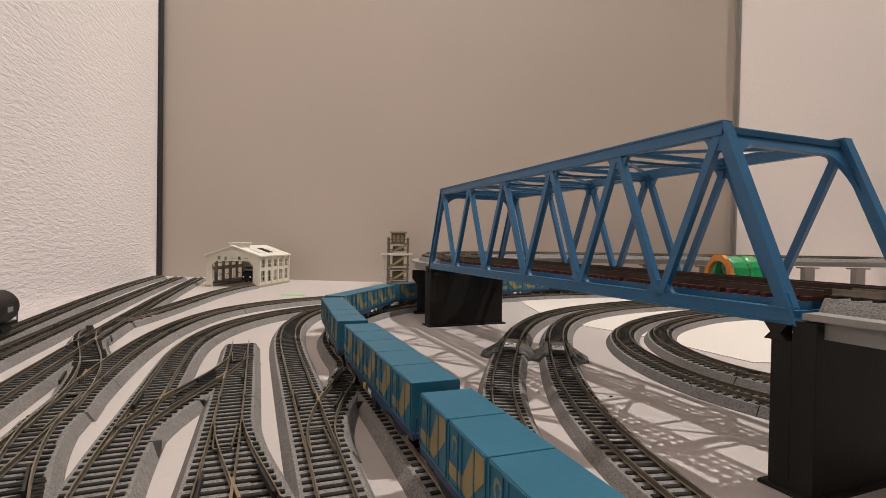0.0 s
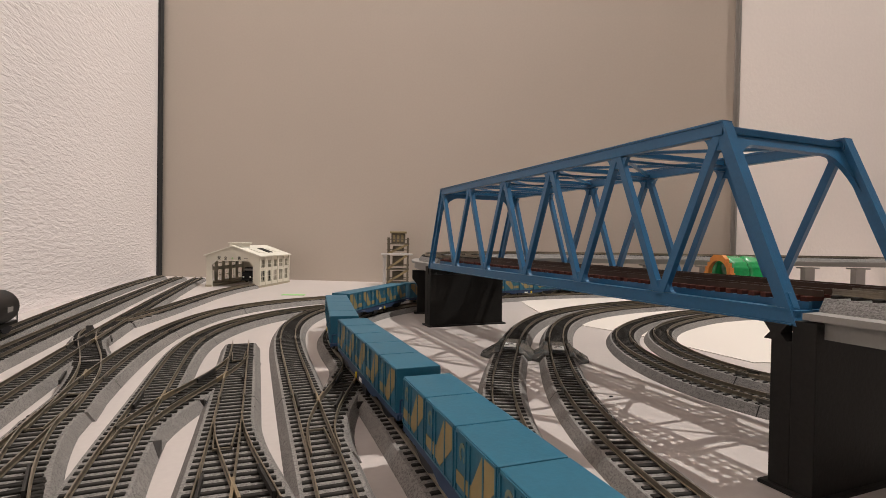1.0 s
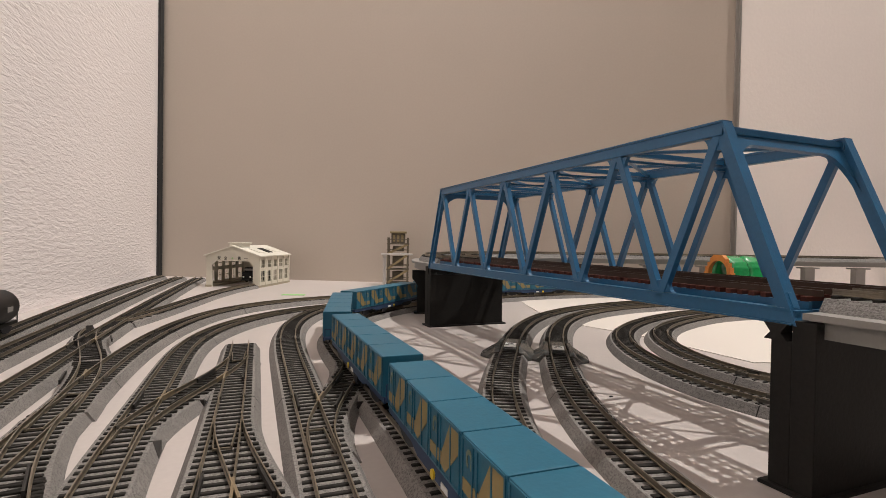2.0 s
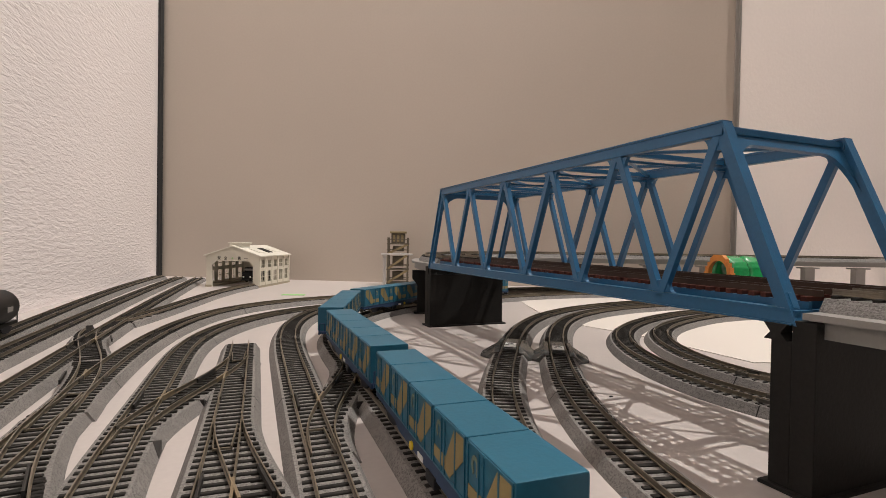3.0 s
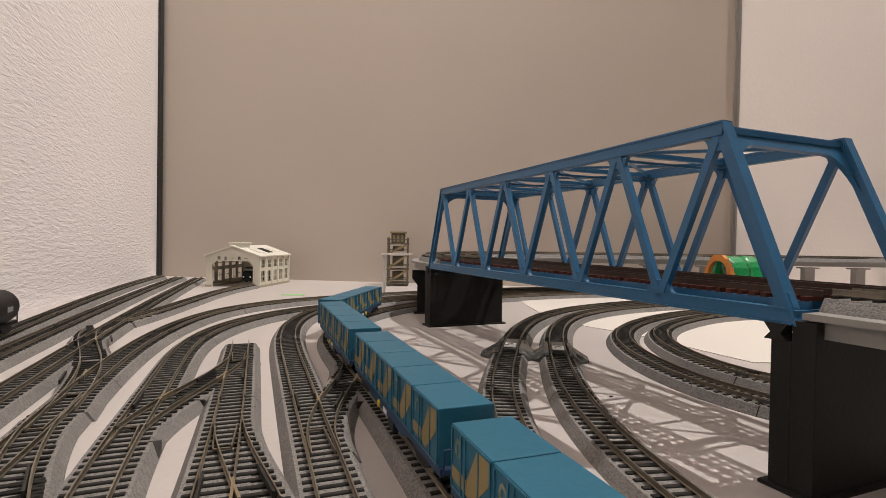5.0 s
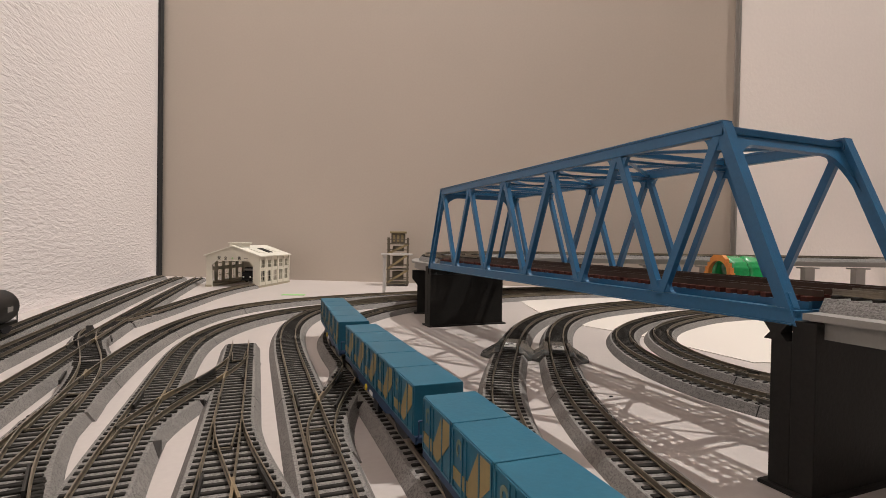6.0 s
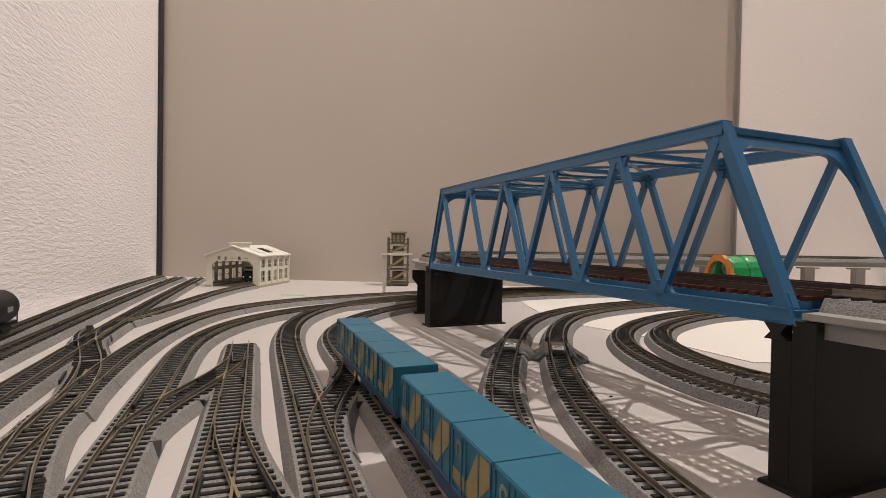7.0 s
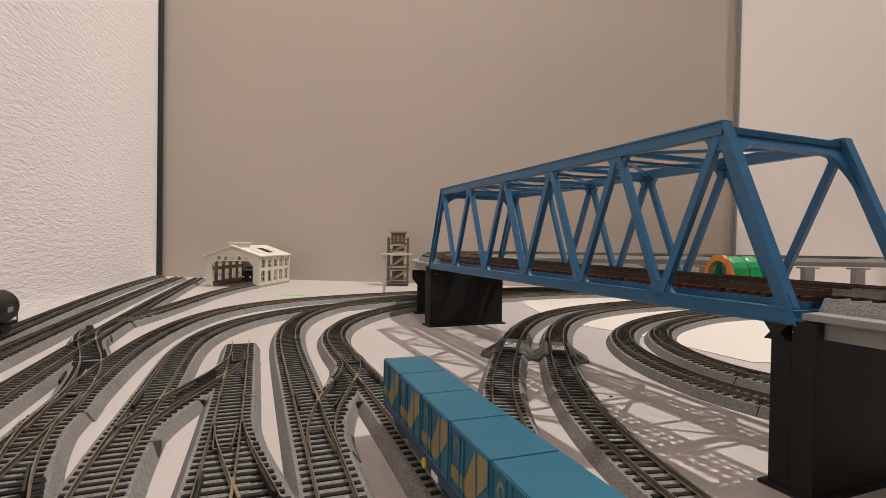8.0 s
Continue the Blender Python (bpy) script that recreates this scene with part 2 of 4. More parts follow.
def track(name, label, way, drop=0.0, ahead=0.0, bed=None, sleepers=None, group="ballasted tracks on the board", joins=(), clear=()):
    """A length of track: ballast bed, sleepers and two rails."""
    th = thing(name, label, "track", group=group)
    a, b = bed or (-ahead, way.length)
    prof = [(o, h - (drop if h > 0 else 0)) for o, h in BED]
    part("roadbed", sweep(bmesh.new(), way, prof, way.stations(8, a, b)), M_BALLAST, th, "speckled grey ballast bed")
    sa, sb = sleepers or (a + 2, b - 2)
    sb = min(sb, sa + 299 * PITCH)
    lay_sleepers(th, way, 3.5, sa, sb, joins=joins, clear=clear)
    lay_rails(th, way, 4.62 - drop * 0.5, a, b)
    return th


# ---- room ----
def slab(name, x0, x1, y0, y1, z0, z1, material, label, category, m=None):
    return tagged(part(name, box(bmesh.new(), x0, x1, y0, y1, z0, z1, m), material), label, category, kind="structure")


def wall_between(name, a, b, thick, height, material, label, lift=0):
    """A wall whose inner face runs from a to b; its thickness lies to the left of that way."""
    a, b = Vector((*a, 0)), Vector((*b, 0))
    n = (b - a).length
    m = Matrix.Translation(a * MM) @ Matrix.Rotation(math.atan2((b - a).y, (b - a).x), 4, "Z")
    ob = slab(name, 0, n, 0, thick, lift, height, material, label, "wall", None)
    ob.matrix_basis = m
    return ob, m, n


CORNER, SEAM = (-508, 901), (440, 768)
# added floor out of view, dark brown to hold down the indirect light
slab("floor", -900, 2600, -4800, 1500, -40, -6, M_UNSEEN_FLOOR, "unseen dark brown floor around the board", "floor")
slab("baseboard", -560, 760, -260, 930, -6, 0, M_BOARD, "smooth off-white board carrying the whole layout", "board")
slab("ceiling", -900, 2600, -4800, 1500, 3000, 3030, M_CEIL, "unseen plain ceiling, darkened to grey to cut bounced light", "ceiling")
wall_between("wall_left", (1140, -4600), CORNER, 60, 3000, M_PAPER, "white embossed wallpaper wall")
wall_between("wall_back", CORNER, SEAM, 60, 3000, M_PANEL, "plain beige panel wall")
wall_between("wall_right", SEAM, (1900, 1250), 60, 3000, M_PLAIN, "pale plain wall beyond the metal strip")
# added walls out of view; their dark colour keeps the shadows deep
wall_between("wall_side", (1900, 1250), (2200, -4600), 60, 3000, M_UNSEEN_WALL, "unseen dark brown wall closing the room's side")
wall_between("wall_rear", (2200, -4600), (1140, -4600), 60, 3000, M_UNSEEN_WALL, "unseen dark brown wall closing the room's rear")


def strips():
    ob = part("corner_strip", box(bmesh.new(), -5, 5, -4, 2, 0, 3000), M_BLACK)
    ob.matrix_basis = Matrix.Translation((-503 * MM, 896 * MM, 0)) @ Matrix.Rotation(radians(-20), 4, "Z")
    tagged(ob, "black gap strip in the corner of the walls", "trim", kind="structure")
    ob = part("corner_trim", box(bmesh.new(), -4, 4, -3, 2, 0, 3000), M_ALU)
    ob.matrix_basis = Matrix.Translation((-513 * MM, 893 * MM, 0)) @ Matrix.Rotation(radians(-20), 4, "Z")
    tagged(ob, "pale metal edge strip beside the corner gap", "trim", kind="structure")
    bm = bmesh.new()
    box(bm, -4.2, -1.2, -2.2, 0, 0, 3000, bevel=0.4)
    box(bm, 1.2, 4.2, -2.2, 0, 0, 3000, bevel=0.4)
    box(bm, -1.2, 1.2, -0.6, 0, 0, 3000)
    ob = part("seam_strip", bm, M_ALU)
    ob.matrix_basis = Matrix.Translation((439 * MM, 767 * MM, 0)) @ Matrix.Rotation(radians(-2), 4, "Z")
    tagged(ob, "grooved aluminium strip between two wall panels", "trim", kind="structure")


strips()


def pale_layer():
    """A thin layer, paler than the board, inside the loops."""
    edge = [(92, 655), (94, 560), (97, 505), (120, 425), (150, 385), (178, 318), (186, 300), (260, 308), (420, 330), (470, 520), (440, 640), (250, 668)]
    bm = bmesh.new()
    prism(bm, edge, 0.5, Matrix.Translation((0, 0, 0.02 * MM)) @ Matrix.Rotation(-math.pi / 2, 4, "X") @ Matrix.Scale(-1, 4, (0, 1, 0)))
    tagged(part("paper_sheet", bm, M_PALE_LAYER), "thin layer, paler than the board, inside the loops", "sheet")


pale_layer()


def ceiling_lamp(x, y):
    th = thing("ceiling_lamp", "unseen round white ceiling spot, switched on", "lamp", Matrix.Translation((x * MM, y * MM, 3.0)), "ceiling spots")
    bm = bmesh.new()
    cyl(bm, (0, 0, -30), (0, 0, 0), 70, 32)
    cyl(bm, (0, 0, -36), (0, 0, -30), 62, 32, 70)
    part("housing", bm, M_CEIL, th)
    part("lamp_glass", cyl(bmesh.new(), (0, 0, -39), (0, 0, -36), 50, 32), M_LAMPGLASS, th, "glowing warm glass")


# the last fixture is made up, to go with the added front fill
for spot in ((1240, 350), (620, 420), (300, -700)):
    ceiling_lamp(*spot)


# ---- tracks on the board ----
# plan of the centre lines: control points in millimetres
PLAN = {
    "wall_siding": [(-71, -173), (-286, 323), (-490, 832), (-562, 1376)],
    "second_siding": [(-45, -255), (-239, 270), (-439, 820), (-563, 1371)],
    "shed_siding": [(-58, -96), (-180, 204), (-291, 507), (-394, 814), (-488, 1125)],
    "outer": [(-97, 57), (-122, 138), (-153, 215), (-180, 292), (-198, 374), (-200, 457), (-165, 529), (-101, 585), (-36, 633), (30, 672), (100, 708), (180, 735), (265, 745), (350, 738)],
    "second": [(-51, 54), (-86, 119), (-110, 186), (-135, 252), (-159, 318), (-161, 395), (-133, 468), (-75, 525), (-19, 580), (36, 632), (102, 671), (184, 700), (265, 713), (348, 710)],
    "third": [(0, 52), (-23, 120), (-49, 188), (-75, 258), (-101, 327), (-119, 400), (-114, 471), (-88, 533), (-45, 585), (17, 622), (95, 651), (185, 666), (279, 677)],
    "stub": [(10, -83), (-51, 116), (-125, 312), (-193, 507)],
    "loop_a": [(47, 31), (26, 124), (23, 216), (42, 308), (61, 399), (106, 482), (178, 544), (261, 590), (350, 621), (440, 630)],
    "loop_b": [(87, 43), (60, 125), (55, 207), (67, 288), (82, 369), (110, 446), (166, 505), (238, 547), (320, 573), (403, 586)],
    "loop_c": [(293, 134), (214, 154), (139, 196), (116, 258), (117, 327), (138, 389), (181, 441), (233, 485), (292, 517), (358, 535), (431, 544)],
    "loop_d": [(306, 191), (232, 202), (162, 232), (144, 282), (148, 340), (167, 390), (204, 431), (247, 467), (298, 490), (354, 501), (419, 503)],
}
TRAIN = [(160, -297), (129, -213), (99, -128), (69, -45), (39, 38), (11, 115), (-19, 198), (-51, 276), (-83, 357), (-69, 448), (-22, 528), (49, 585), (125, 634), (207, 666), (295, 678), (386, 665), (465, 620), (520, 546), (540, 456), (534, 366)]
BRANCH = {
    "shed_lead": [(-277, 56), (-218, 386), (-312, 704), (-134, 1041)],
    "crossover_left": [(-267, 453), (-250, 344), (-184, 271), (-136, 186), (-106, 87)],
    "outer_branch": [(-32, 46), (-97, 105), (-145, 180), (-166, 263)],
    "stub_branch": [(-10, 60), (-41, 121), (-81, 179), (-93, 251)],
    "crossover_middle": [(-50, 73), (-120, 165), (-89, 273), (-187, 403)],
    "crossover_right": [(98, 30), (-73, 149), (-14, 290), (-194, 400)],
}
LABELS = {
    "wall_siding": "straight grey-ballasted siding track along the white wall",
    "second_siding": "straight grey-ballasted siding track beside the wall siding",
    "shed_siding": "grey-ballasted siding track leading past the engine shed",
    "outer": "outermost curved main track on grey ballast",
    "second": "second curved main track on grey ballast",
    "third": "third curved main track with a crossover turnout",
    "stub": "short stub track ending at an open rail end",
    "loop_a": "curved loop track under the bridge with a rerailing ramp",
    "loop_b": "curved loop track bending towards the bridge pier",
    "loop_c": "outer return loop of curved grey-ballasted track",
    "loop_d": "inner return loop of curved grey-ballasted track",
    "shed_lead": "curved turnout branch leading into the engine shed",
    "crossover_left": "crossover turnout branch between siding and outer track",
    "outer_branch": "diverging turnout branch of the outer track",
    "stub_branch": "diverging turnout branch of the stub track",
    "crossover_middle": "crossover turnout branch between second and stub track",
    "crossover_right": "crossover turnout branch with brass frogs",
}
WAYS = {}
AHEAD = {"wall_siding": 160, "second_siding": 150, "shed_siding": 120, "outer": 60, "second": 40, "third": 40, "stub": 40, "loop_a": 60, "loop_b": 60}
for key, control in [*PLAN.items(), ("train", TRAIN), *BRANCH.items()]:
    WAYS[key] = Way(control)
MAIN_WAYS = [WAYS[key] for key in (*PLAN, "train")]
BRANCH_WAYS = [WAYS[key] for key in BRANCH]
for key in PLAN:
    track("track", LABELS[key], WAYS[key], ahead=AHEAD.get(key, 0), joins=BRANCH_WAYS)
track("track", "curved main track carrying the container train", WAYS["train"], sleepers=(160, 1400), joins=BRANCH_WAYS)
for key in BRANCH:
    track("turnout_branch", LABELS[key], WAYS[key], drop=0.25, group="turnout branches", clear=MAIN_WAYS)


# ---- truss bridge ----
BL, BH, BW, BZ = 289.5, 57.8, 62.6, 49.6
PANEL = BL / 6
BRIDGE = Matrix.Translation((-9.1 * MM, 412.1 * MM, 0)) @ Matrix.Rotation(-1.18584, 4, "Z")


def truss_bridge():
    """Double-track through truss: x runs along the bridge from its far end, y to the far truss."""
    th = thing("truss_bridge", "sky-blue double-track through truss bridge on dark piers", "bridge", BRIDGE)
    top, low = BZ + BH, BZ

    def end_post(xb, xt, y, sense):
        web = [(xt - sense * 2.6, top + 1.9), (xt + sense * 1.6, top + 1.9), (xb + sense * 2.3, low - 1.0), (xb - sense * 2.2, low - 1.0)]
        bm = prism(bmesh.new(), web, 2.4, Matrix.Translation((0, (y - 1.2) * MM, 0)))
        flange = [(xt + sense * 1.2, top + 2.3), (xt + sense * 2.0, top + 2.3), (xb + sense * 2.7, low - 2.3), (xb + sense * 1.9, low - 2.3)]
        return prism(bm, flange, 4.4, Matrix.Translation((0, (y - 2.2) * MM, 0)))

    def gusset(x, z, up, left, right):
        """A node plate that runs out along the chord in a hollow curve; an end node has one wing only."""
        wing = [(4.2 + 2.4 * (1 - math.sin(f)), 0.8 + 4.2 * (1 - math.cos(f))) for f in [math.pi / 2 * k / 5 for k in range(6)]]
        lean = PANEL / 2 / BH * up
        g = [(x + (o if right else 1.4 - lean * h), z + up * h) for o, h in wing]
        return g + [(x - (o if left else 1.4 - lean * h), z + up * h) for o, h in wing[::-1]]

    for y in (0, BW):
        bm = bmesh.new()
        bar(bm, (PANEL * 0.5 - 1.6, y, top), (BL - PANEL * 0.5 + 1.6, y, top), 3.4, 4.2, bevel=0.3)
        bar(bm, (PANEL * 0.5 - 2.0, y, top + 2.3), (BL - PANEL * 0.5 + 2.0, y, top + 2.3), 4.6, 0.7)
        part("top_chord", bm, M_BLUE, th)
        bm = bmesh.new()
        bar(bm, (-1.9, y, low), (BL + 1.9, y, low), 2.6, 4.0, bevel=0.3)
        bar(bm, (-1, y, low + 2.1), (BL + 1, y, low + 2.1), 3.6, 0.5)
        bar(bm, (-1, y, low - 2.1), (BL + 1, y, low - 2.1), 3.4, 0.5)
        part("bottom_chord", bm, M_BLUE, th)
        for i in range(7):
            x = i * PANEL
            if i < 6:
                end = i == 0
                if end:
                    bm = end_post(x, x + PANEL / 2, y, -1)
                else:
                    bm = bar(bmesh.new(), (x, y, low), (x + PANEL / 2 - 0.5, y, top - 1.0), 2.6, 3.0, (1, 0, -0.4), 0.2)
                part("end_post" if end else "diagonal", bm, M_BLUE, th)
                end = i == 5
                if end:
                    bm = end_post(x + PANEL, x + PANEL / 2, y, 1)
                else:
                    bm = bar(bmesh.new(), (x + PANEL / 2 + 0.5, y, top - 1.0), (x + PANEL, y, low), 2.6, 3.0, (1, 0, 0.4), 0.2)
                part("end_post" if end else "diagonal", bm, M_BLUE, th)
                g = gusset(x + PANEL / 2, top - 1.8, -1, left=i > 0, right=i < 5)
                part("gusset", prism(bmesh.new(), g, 1.7, Matrix.Translation((0, (y - 0.85) * MM, 0))), M_BLUE, th)
            g = gusset(x, low + 1.8, 1, left=i > 0, right=i < 6)
            part("gusset", prism(bmesh.new(), g, 1.8, Matrix.Translation((0, (y - 0.9) * MM, 0))), M_BLUE, th)
    for i in range(6):
        x = (i + 0.5) * PANEL
        bm = bar(bmesh.new(), (x, 0, top), (x, BW, top), 2.2, 2.0)
        if 0 < i < 5:
            bar(bm, (x, 0, top - 3.2), (x, BW, top - 3.2), 1.2, 1.0)
        part("cross_beam", bm, M_BLUE, th)
        if i < 5:
            for a, b in (((x, 0), (x + PANEL, BW)), ((x, BW), (x + PANEL, 0))):
                part("brace", bar(bmesh.new(), (*a, top - 0.4), (*b, top - 0.4), 1.7, 1.2), M_BLUE, th)
    # portals: a haunched plate between the end posts
    for x, lean in ((PANEL * 0.5, -1), (BL - PANEL * 0.5, 1)):
        arch = [(0, 2), (BW, 2), (BW, -24)]
        for k in range(9):
            f = math.pi / 2 * k / 8
            arch.append((BW - 1.0 - 12 * (1 - math.cos(f)), -23 + 18.5 * math.sin(f)))
        for k in range(9):
            f = math.pi / 2 * (1 - k / 8)
            arch.append((1.0 + 12 * (1 - math.cos(f)), -23 + 18.5 * math.sin(f)))
        arch.append((0, -24))
        tilt = lean * math.atan2(PANEL / 2, BH)
        m = Matrix.Translation((x * MM, 0, top * MM)) @ Matrix.Rotation(-tilt, 4, "Y") @ Matrix.Rotation(math.pi / 2, 4, "Z")
        part("portal", prism(bmesh.new(), arch, 1.6, m), M_BLUE, th)
    # floor: cross girders under each node, stringers, two tracks with brown sleepers
    for i in range(13):
        x = i * PANEL / 2
        part("floor_girder", bar(bmesh.new(), (x, 0, low - 0.2), (x, BW, low - 0.1), 1.8, 3.6), M_BLUE, th)
    for y in (8, 22, 41, 55):
        part("stringer", bar(bmesh.new(), (0, y, low + 2.0), (BL, y, low + 2.0), 1.6, 4.0), M_BLUE, th)
    me = shared_box("bridge_sleeper", 1.9, 16, 1.5, M_BROWN, 0.2)
    for yc in (15.0, 47.6):
        for k in range(71):
            ob = new("sleeper", me)
            ob.parent = th
            ob.matrix_basis = Matrix.Translation(((2.5 + k * 4.08) * MM, yc * MM, (low + 4.0) * MM))
        for y in (-GAUGE, GAUGE):
            part("rail", bar(bmesh.new(), (-2, yc + y, low + 6.4), (BL + 2, yc + y, low + 6.4), 0.7, 1.9), M_BRIDGE_RAIL, th)
        part("walkway", bar(bmesh.new(), (0, yc, low + 5.7), (BL, yc, low + 5.7), 3.2, 0.5), M_BROWN, th)
    for x in (3, BL - 3):
        for y in (0, BW):
            shoe = [(x - 3.4, low - 7.0), (x + 3.4, low - 7.0), (x + 1.5, low - 4.8), (x + 3.4, low - 2.2), (x - 3.4, low - 2.2), (x - 1.5, low - 4.8)]
            part("bearing", prism(bmesh.new(), shoe, 5.0, Matrix.Translation((0, (y - 2.5) * MM, 0))), M_PIER, th)


truss_bridge()


def pier(x, name_label, sense, height=42.6):
    """A plain slab pier across the bridge's line: a low shelf for the bearings and a taller back."""
    th = thing("bridge_pier", name_label, "pier", BRIDGE @ Matrix.Translation((x * MM, 0, 0)), "bridge piers")
    a, b = sorted((-6.0 * sense, 0.0))
    part("pier_slab", box(bmesh.new(), a, b, -2.0, BW + 1.5, 0, height, bevel=0.3), M_PIER, th)
    a, b = sorted((0.0, 6.5 * sense))
    part("back_wall", box(bmesh.new(), a, b, -2.0, BW + 1.5, 0, 48.8, bevel=0.3), M_PIER, th)
    part("pier_foot", box(bmesh.new(), -8, 8, -3.6, BW + 4, 0, 1.2, bevel=0.3), M_PIER, th)


pier(-2.5, "charcoal plastic slab pier under the bridge's far end", -1)
pier(BL + 1.5, "charcoal plastic slab pier under the bridge's near end", 1)


# ---- viaducts before and after the bridge ----
def along_bridge(x, y=0.0):
    v = BRIDGE @ Vector((x * MM, y * MM, 0))
    return v.x / MM, v.y / MM


def viaduct(name, label, way, z=50.0):
    th = thing(name, label, "viaduct")
    n = way.stations(12)
    part("deck", sweep(bmesh.new(), way, [(-33, z - 0.6), (-33, z + 1.2), (33, z + 1.2), (33, z - 0.6)], n), M_BEAM, th, "grey plastic deck plate")
    for side in (-1, 1):
        prof = [(side * 30, z - 5.6), (side * 30, z - 0.6), (side * 26, z - 0.6), (side * 26, z - 5.6)]
        part("girder", sweep(bmesh.new(), way, prof, n), M_BEAM, th)
    for off in (-15.6, 15.6):
        bed = [(o * 0.94 + off, z + 1.2 + h * 0.95) for o, h in BED]
        part("roadbed", sweep(bmesh.new(), way, bed, n), M_BALLAST_OLD, th, "pale speckled ballast bed")
        pts = []
        for s in n:
            q, d = way.at(s), way.turn(s)
            pts.append((q[0] + d[1] * off, q[1] - d[0] * off))
        lane = Way(points=pts)
        lay_sleepers(th, lane, z + 4.9, 2, min(lane.length - 2, 145 * 5.0), pitch=5.0)
        lay_rails(th, lane, z + 5.8)
    return th


straight = [along_bridge(-3 - k * 4, BW / 2) for k in range(3)]
x0, y0 = straight[-1]
hx, hy = -0.37550, 0.92682
R = 186
cx, cy = x0 + R * hy, y0 - R * hx
start = math.atan2(y0 - cy, x0 - cx)
sweep_angle = radians(110)
arc = [(cx + R * math.cos(start - sweep_angle * k / 40), cy + R * math.sin(start - sweep_angle * k / 40)) for k in range(1, 41)]
ex, ey = arc[-1]
out = start - sweep_angle - math.pi / 2
tail = [(ex + math.cos(out) * 15 * k, ey + math.sin(out) * 15 * k) for k in range(1, 30)]
FAR_WAY = Way(points=straight + arc + tail)
viaduct("viaduct", "grey curved double-track viaduct behind the bridge", FAR_WAY)
NEAR_WAY = Way(points=[along_bridge(BL + 4 + 12 * k, BW / 2) for k in range(24)])
viaduct("viaduct", "grey straight double-track viaduct beside the bridge's near end", NEAR_WAY)


def viaduct_pier(way, s, material, label, width=52, thick=9, height=41.5):
    q = way.at(s)
    m = Matrix.Translation((q[0] * MM, q[1] * MM, 0)) @ Matrix.Rotation(way.heading(s), 4, "Z")
    th = thing("viaduct_pier", label, "pier", m, "viaduct piers")
    w = width / 2
    outline = [(-w, 0), (-w, height - 14), (-w - 5, height - 8), (-w - 5, height), (w + 5, height), (w + 5, height - 8), (w, height - 14), (w, 0)]
    part("pier_slab", prism(bmesh.new(), outline, thick, Matrix.Translation((thick / 2 * MM, 0, 0)) @ Matrix.Rotation(math.pi / 2, 4, "Z")), material, th)
    part("pier_foot", box(bmesh.new(), -thick / 2 - 2, thick / 2 + 2, -w - 3, w + 3, 0, 1.6, bevel=0.3), material, th)


viaduct_pier(FAR_WAY, 66, M_PIER, "charcoal plastic pier under the curved viaduct", width=54)


def clear_of_tracks(q, gap):
    return all(((w.p - q) ** 2).sum(1).min() > gap * gap for w in WAYS.values())


def viaduct_column(q, turn):
    m = Matrix.Translation((q[0] * MM, q[1] * MM, 0)) @ Matrix.Rotation(turn, 4, "Z")
    th = thing("viaduct_column", "smooth grey plastic column under the far viaduct", "column", m, "viaduct columns")
    part("shaft", bar(bmesh.new(), (0, 0, 1.2), (0, 0, 40), 14, 9, (0, 1, 0), 0.4), M_COLUMN, th)
    part("foot", box(bmesh.new(), -8.5, 8.5, -6, 6, 0, 1.2, bevel=0.3), M_COLUMN, th)
    part("head", box(bmesh.new(), -11, 11, -8, 8, 40, 42, bevel=0.4), M_COLUMN, th)


columns = []
for s in np.arange(150, FAR_WAY.length, 6.0):
    if any(abs(s - u) < 70 for u in columns):
        continue
    q, d = FAR_WAY.at(s), FAR_WAY.turn(s)
    for off in (0, 16, -16):
        p = q + np.array((d[1], -d[0])) * off
        if clear_of_tracks(p, 20):
            viaduct_column(p, FAR_WAY.heading(s))
            columns.append(s)
            break
viaduct_pier(NEAR_WAY, 120, M_PIER, "charcoal plastic pier under the near viaduct")
viaduct_pier(NEAR_WAY, 240, M_PIER, "charcoal plastic pier under the near viaduct")


# ---- container train ----
WAGON_PITCH, CONTAINER, HALF = 119.0, 21.95, 56.3


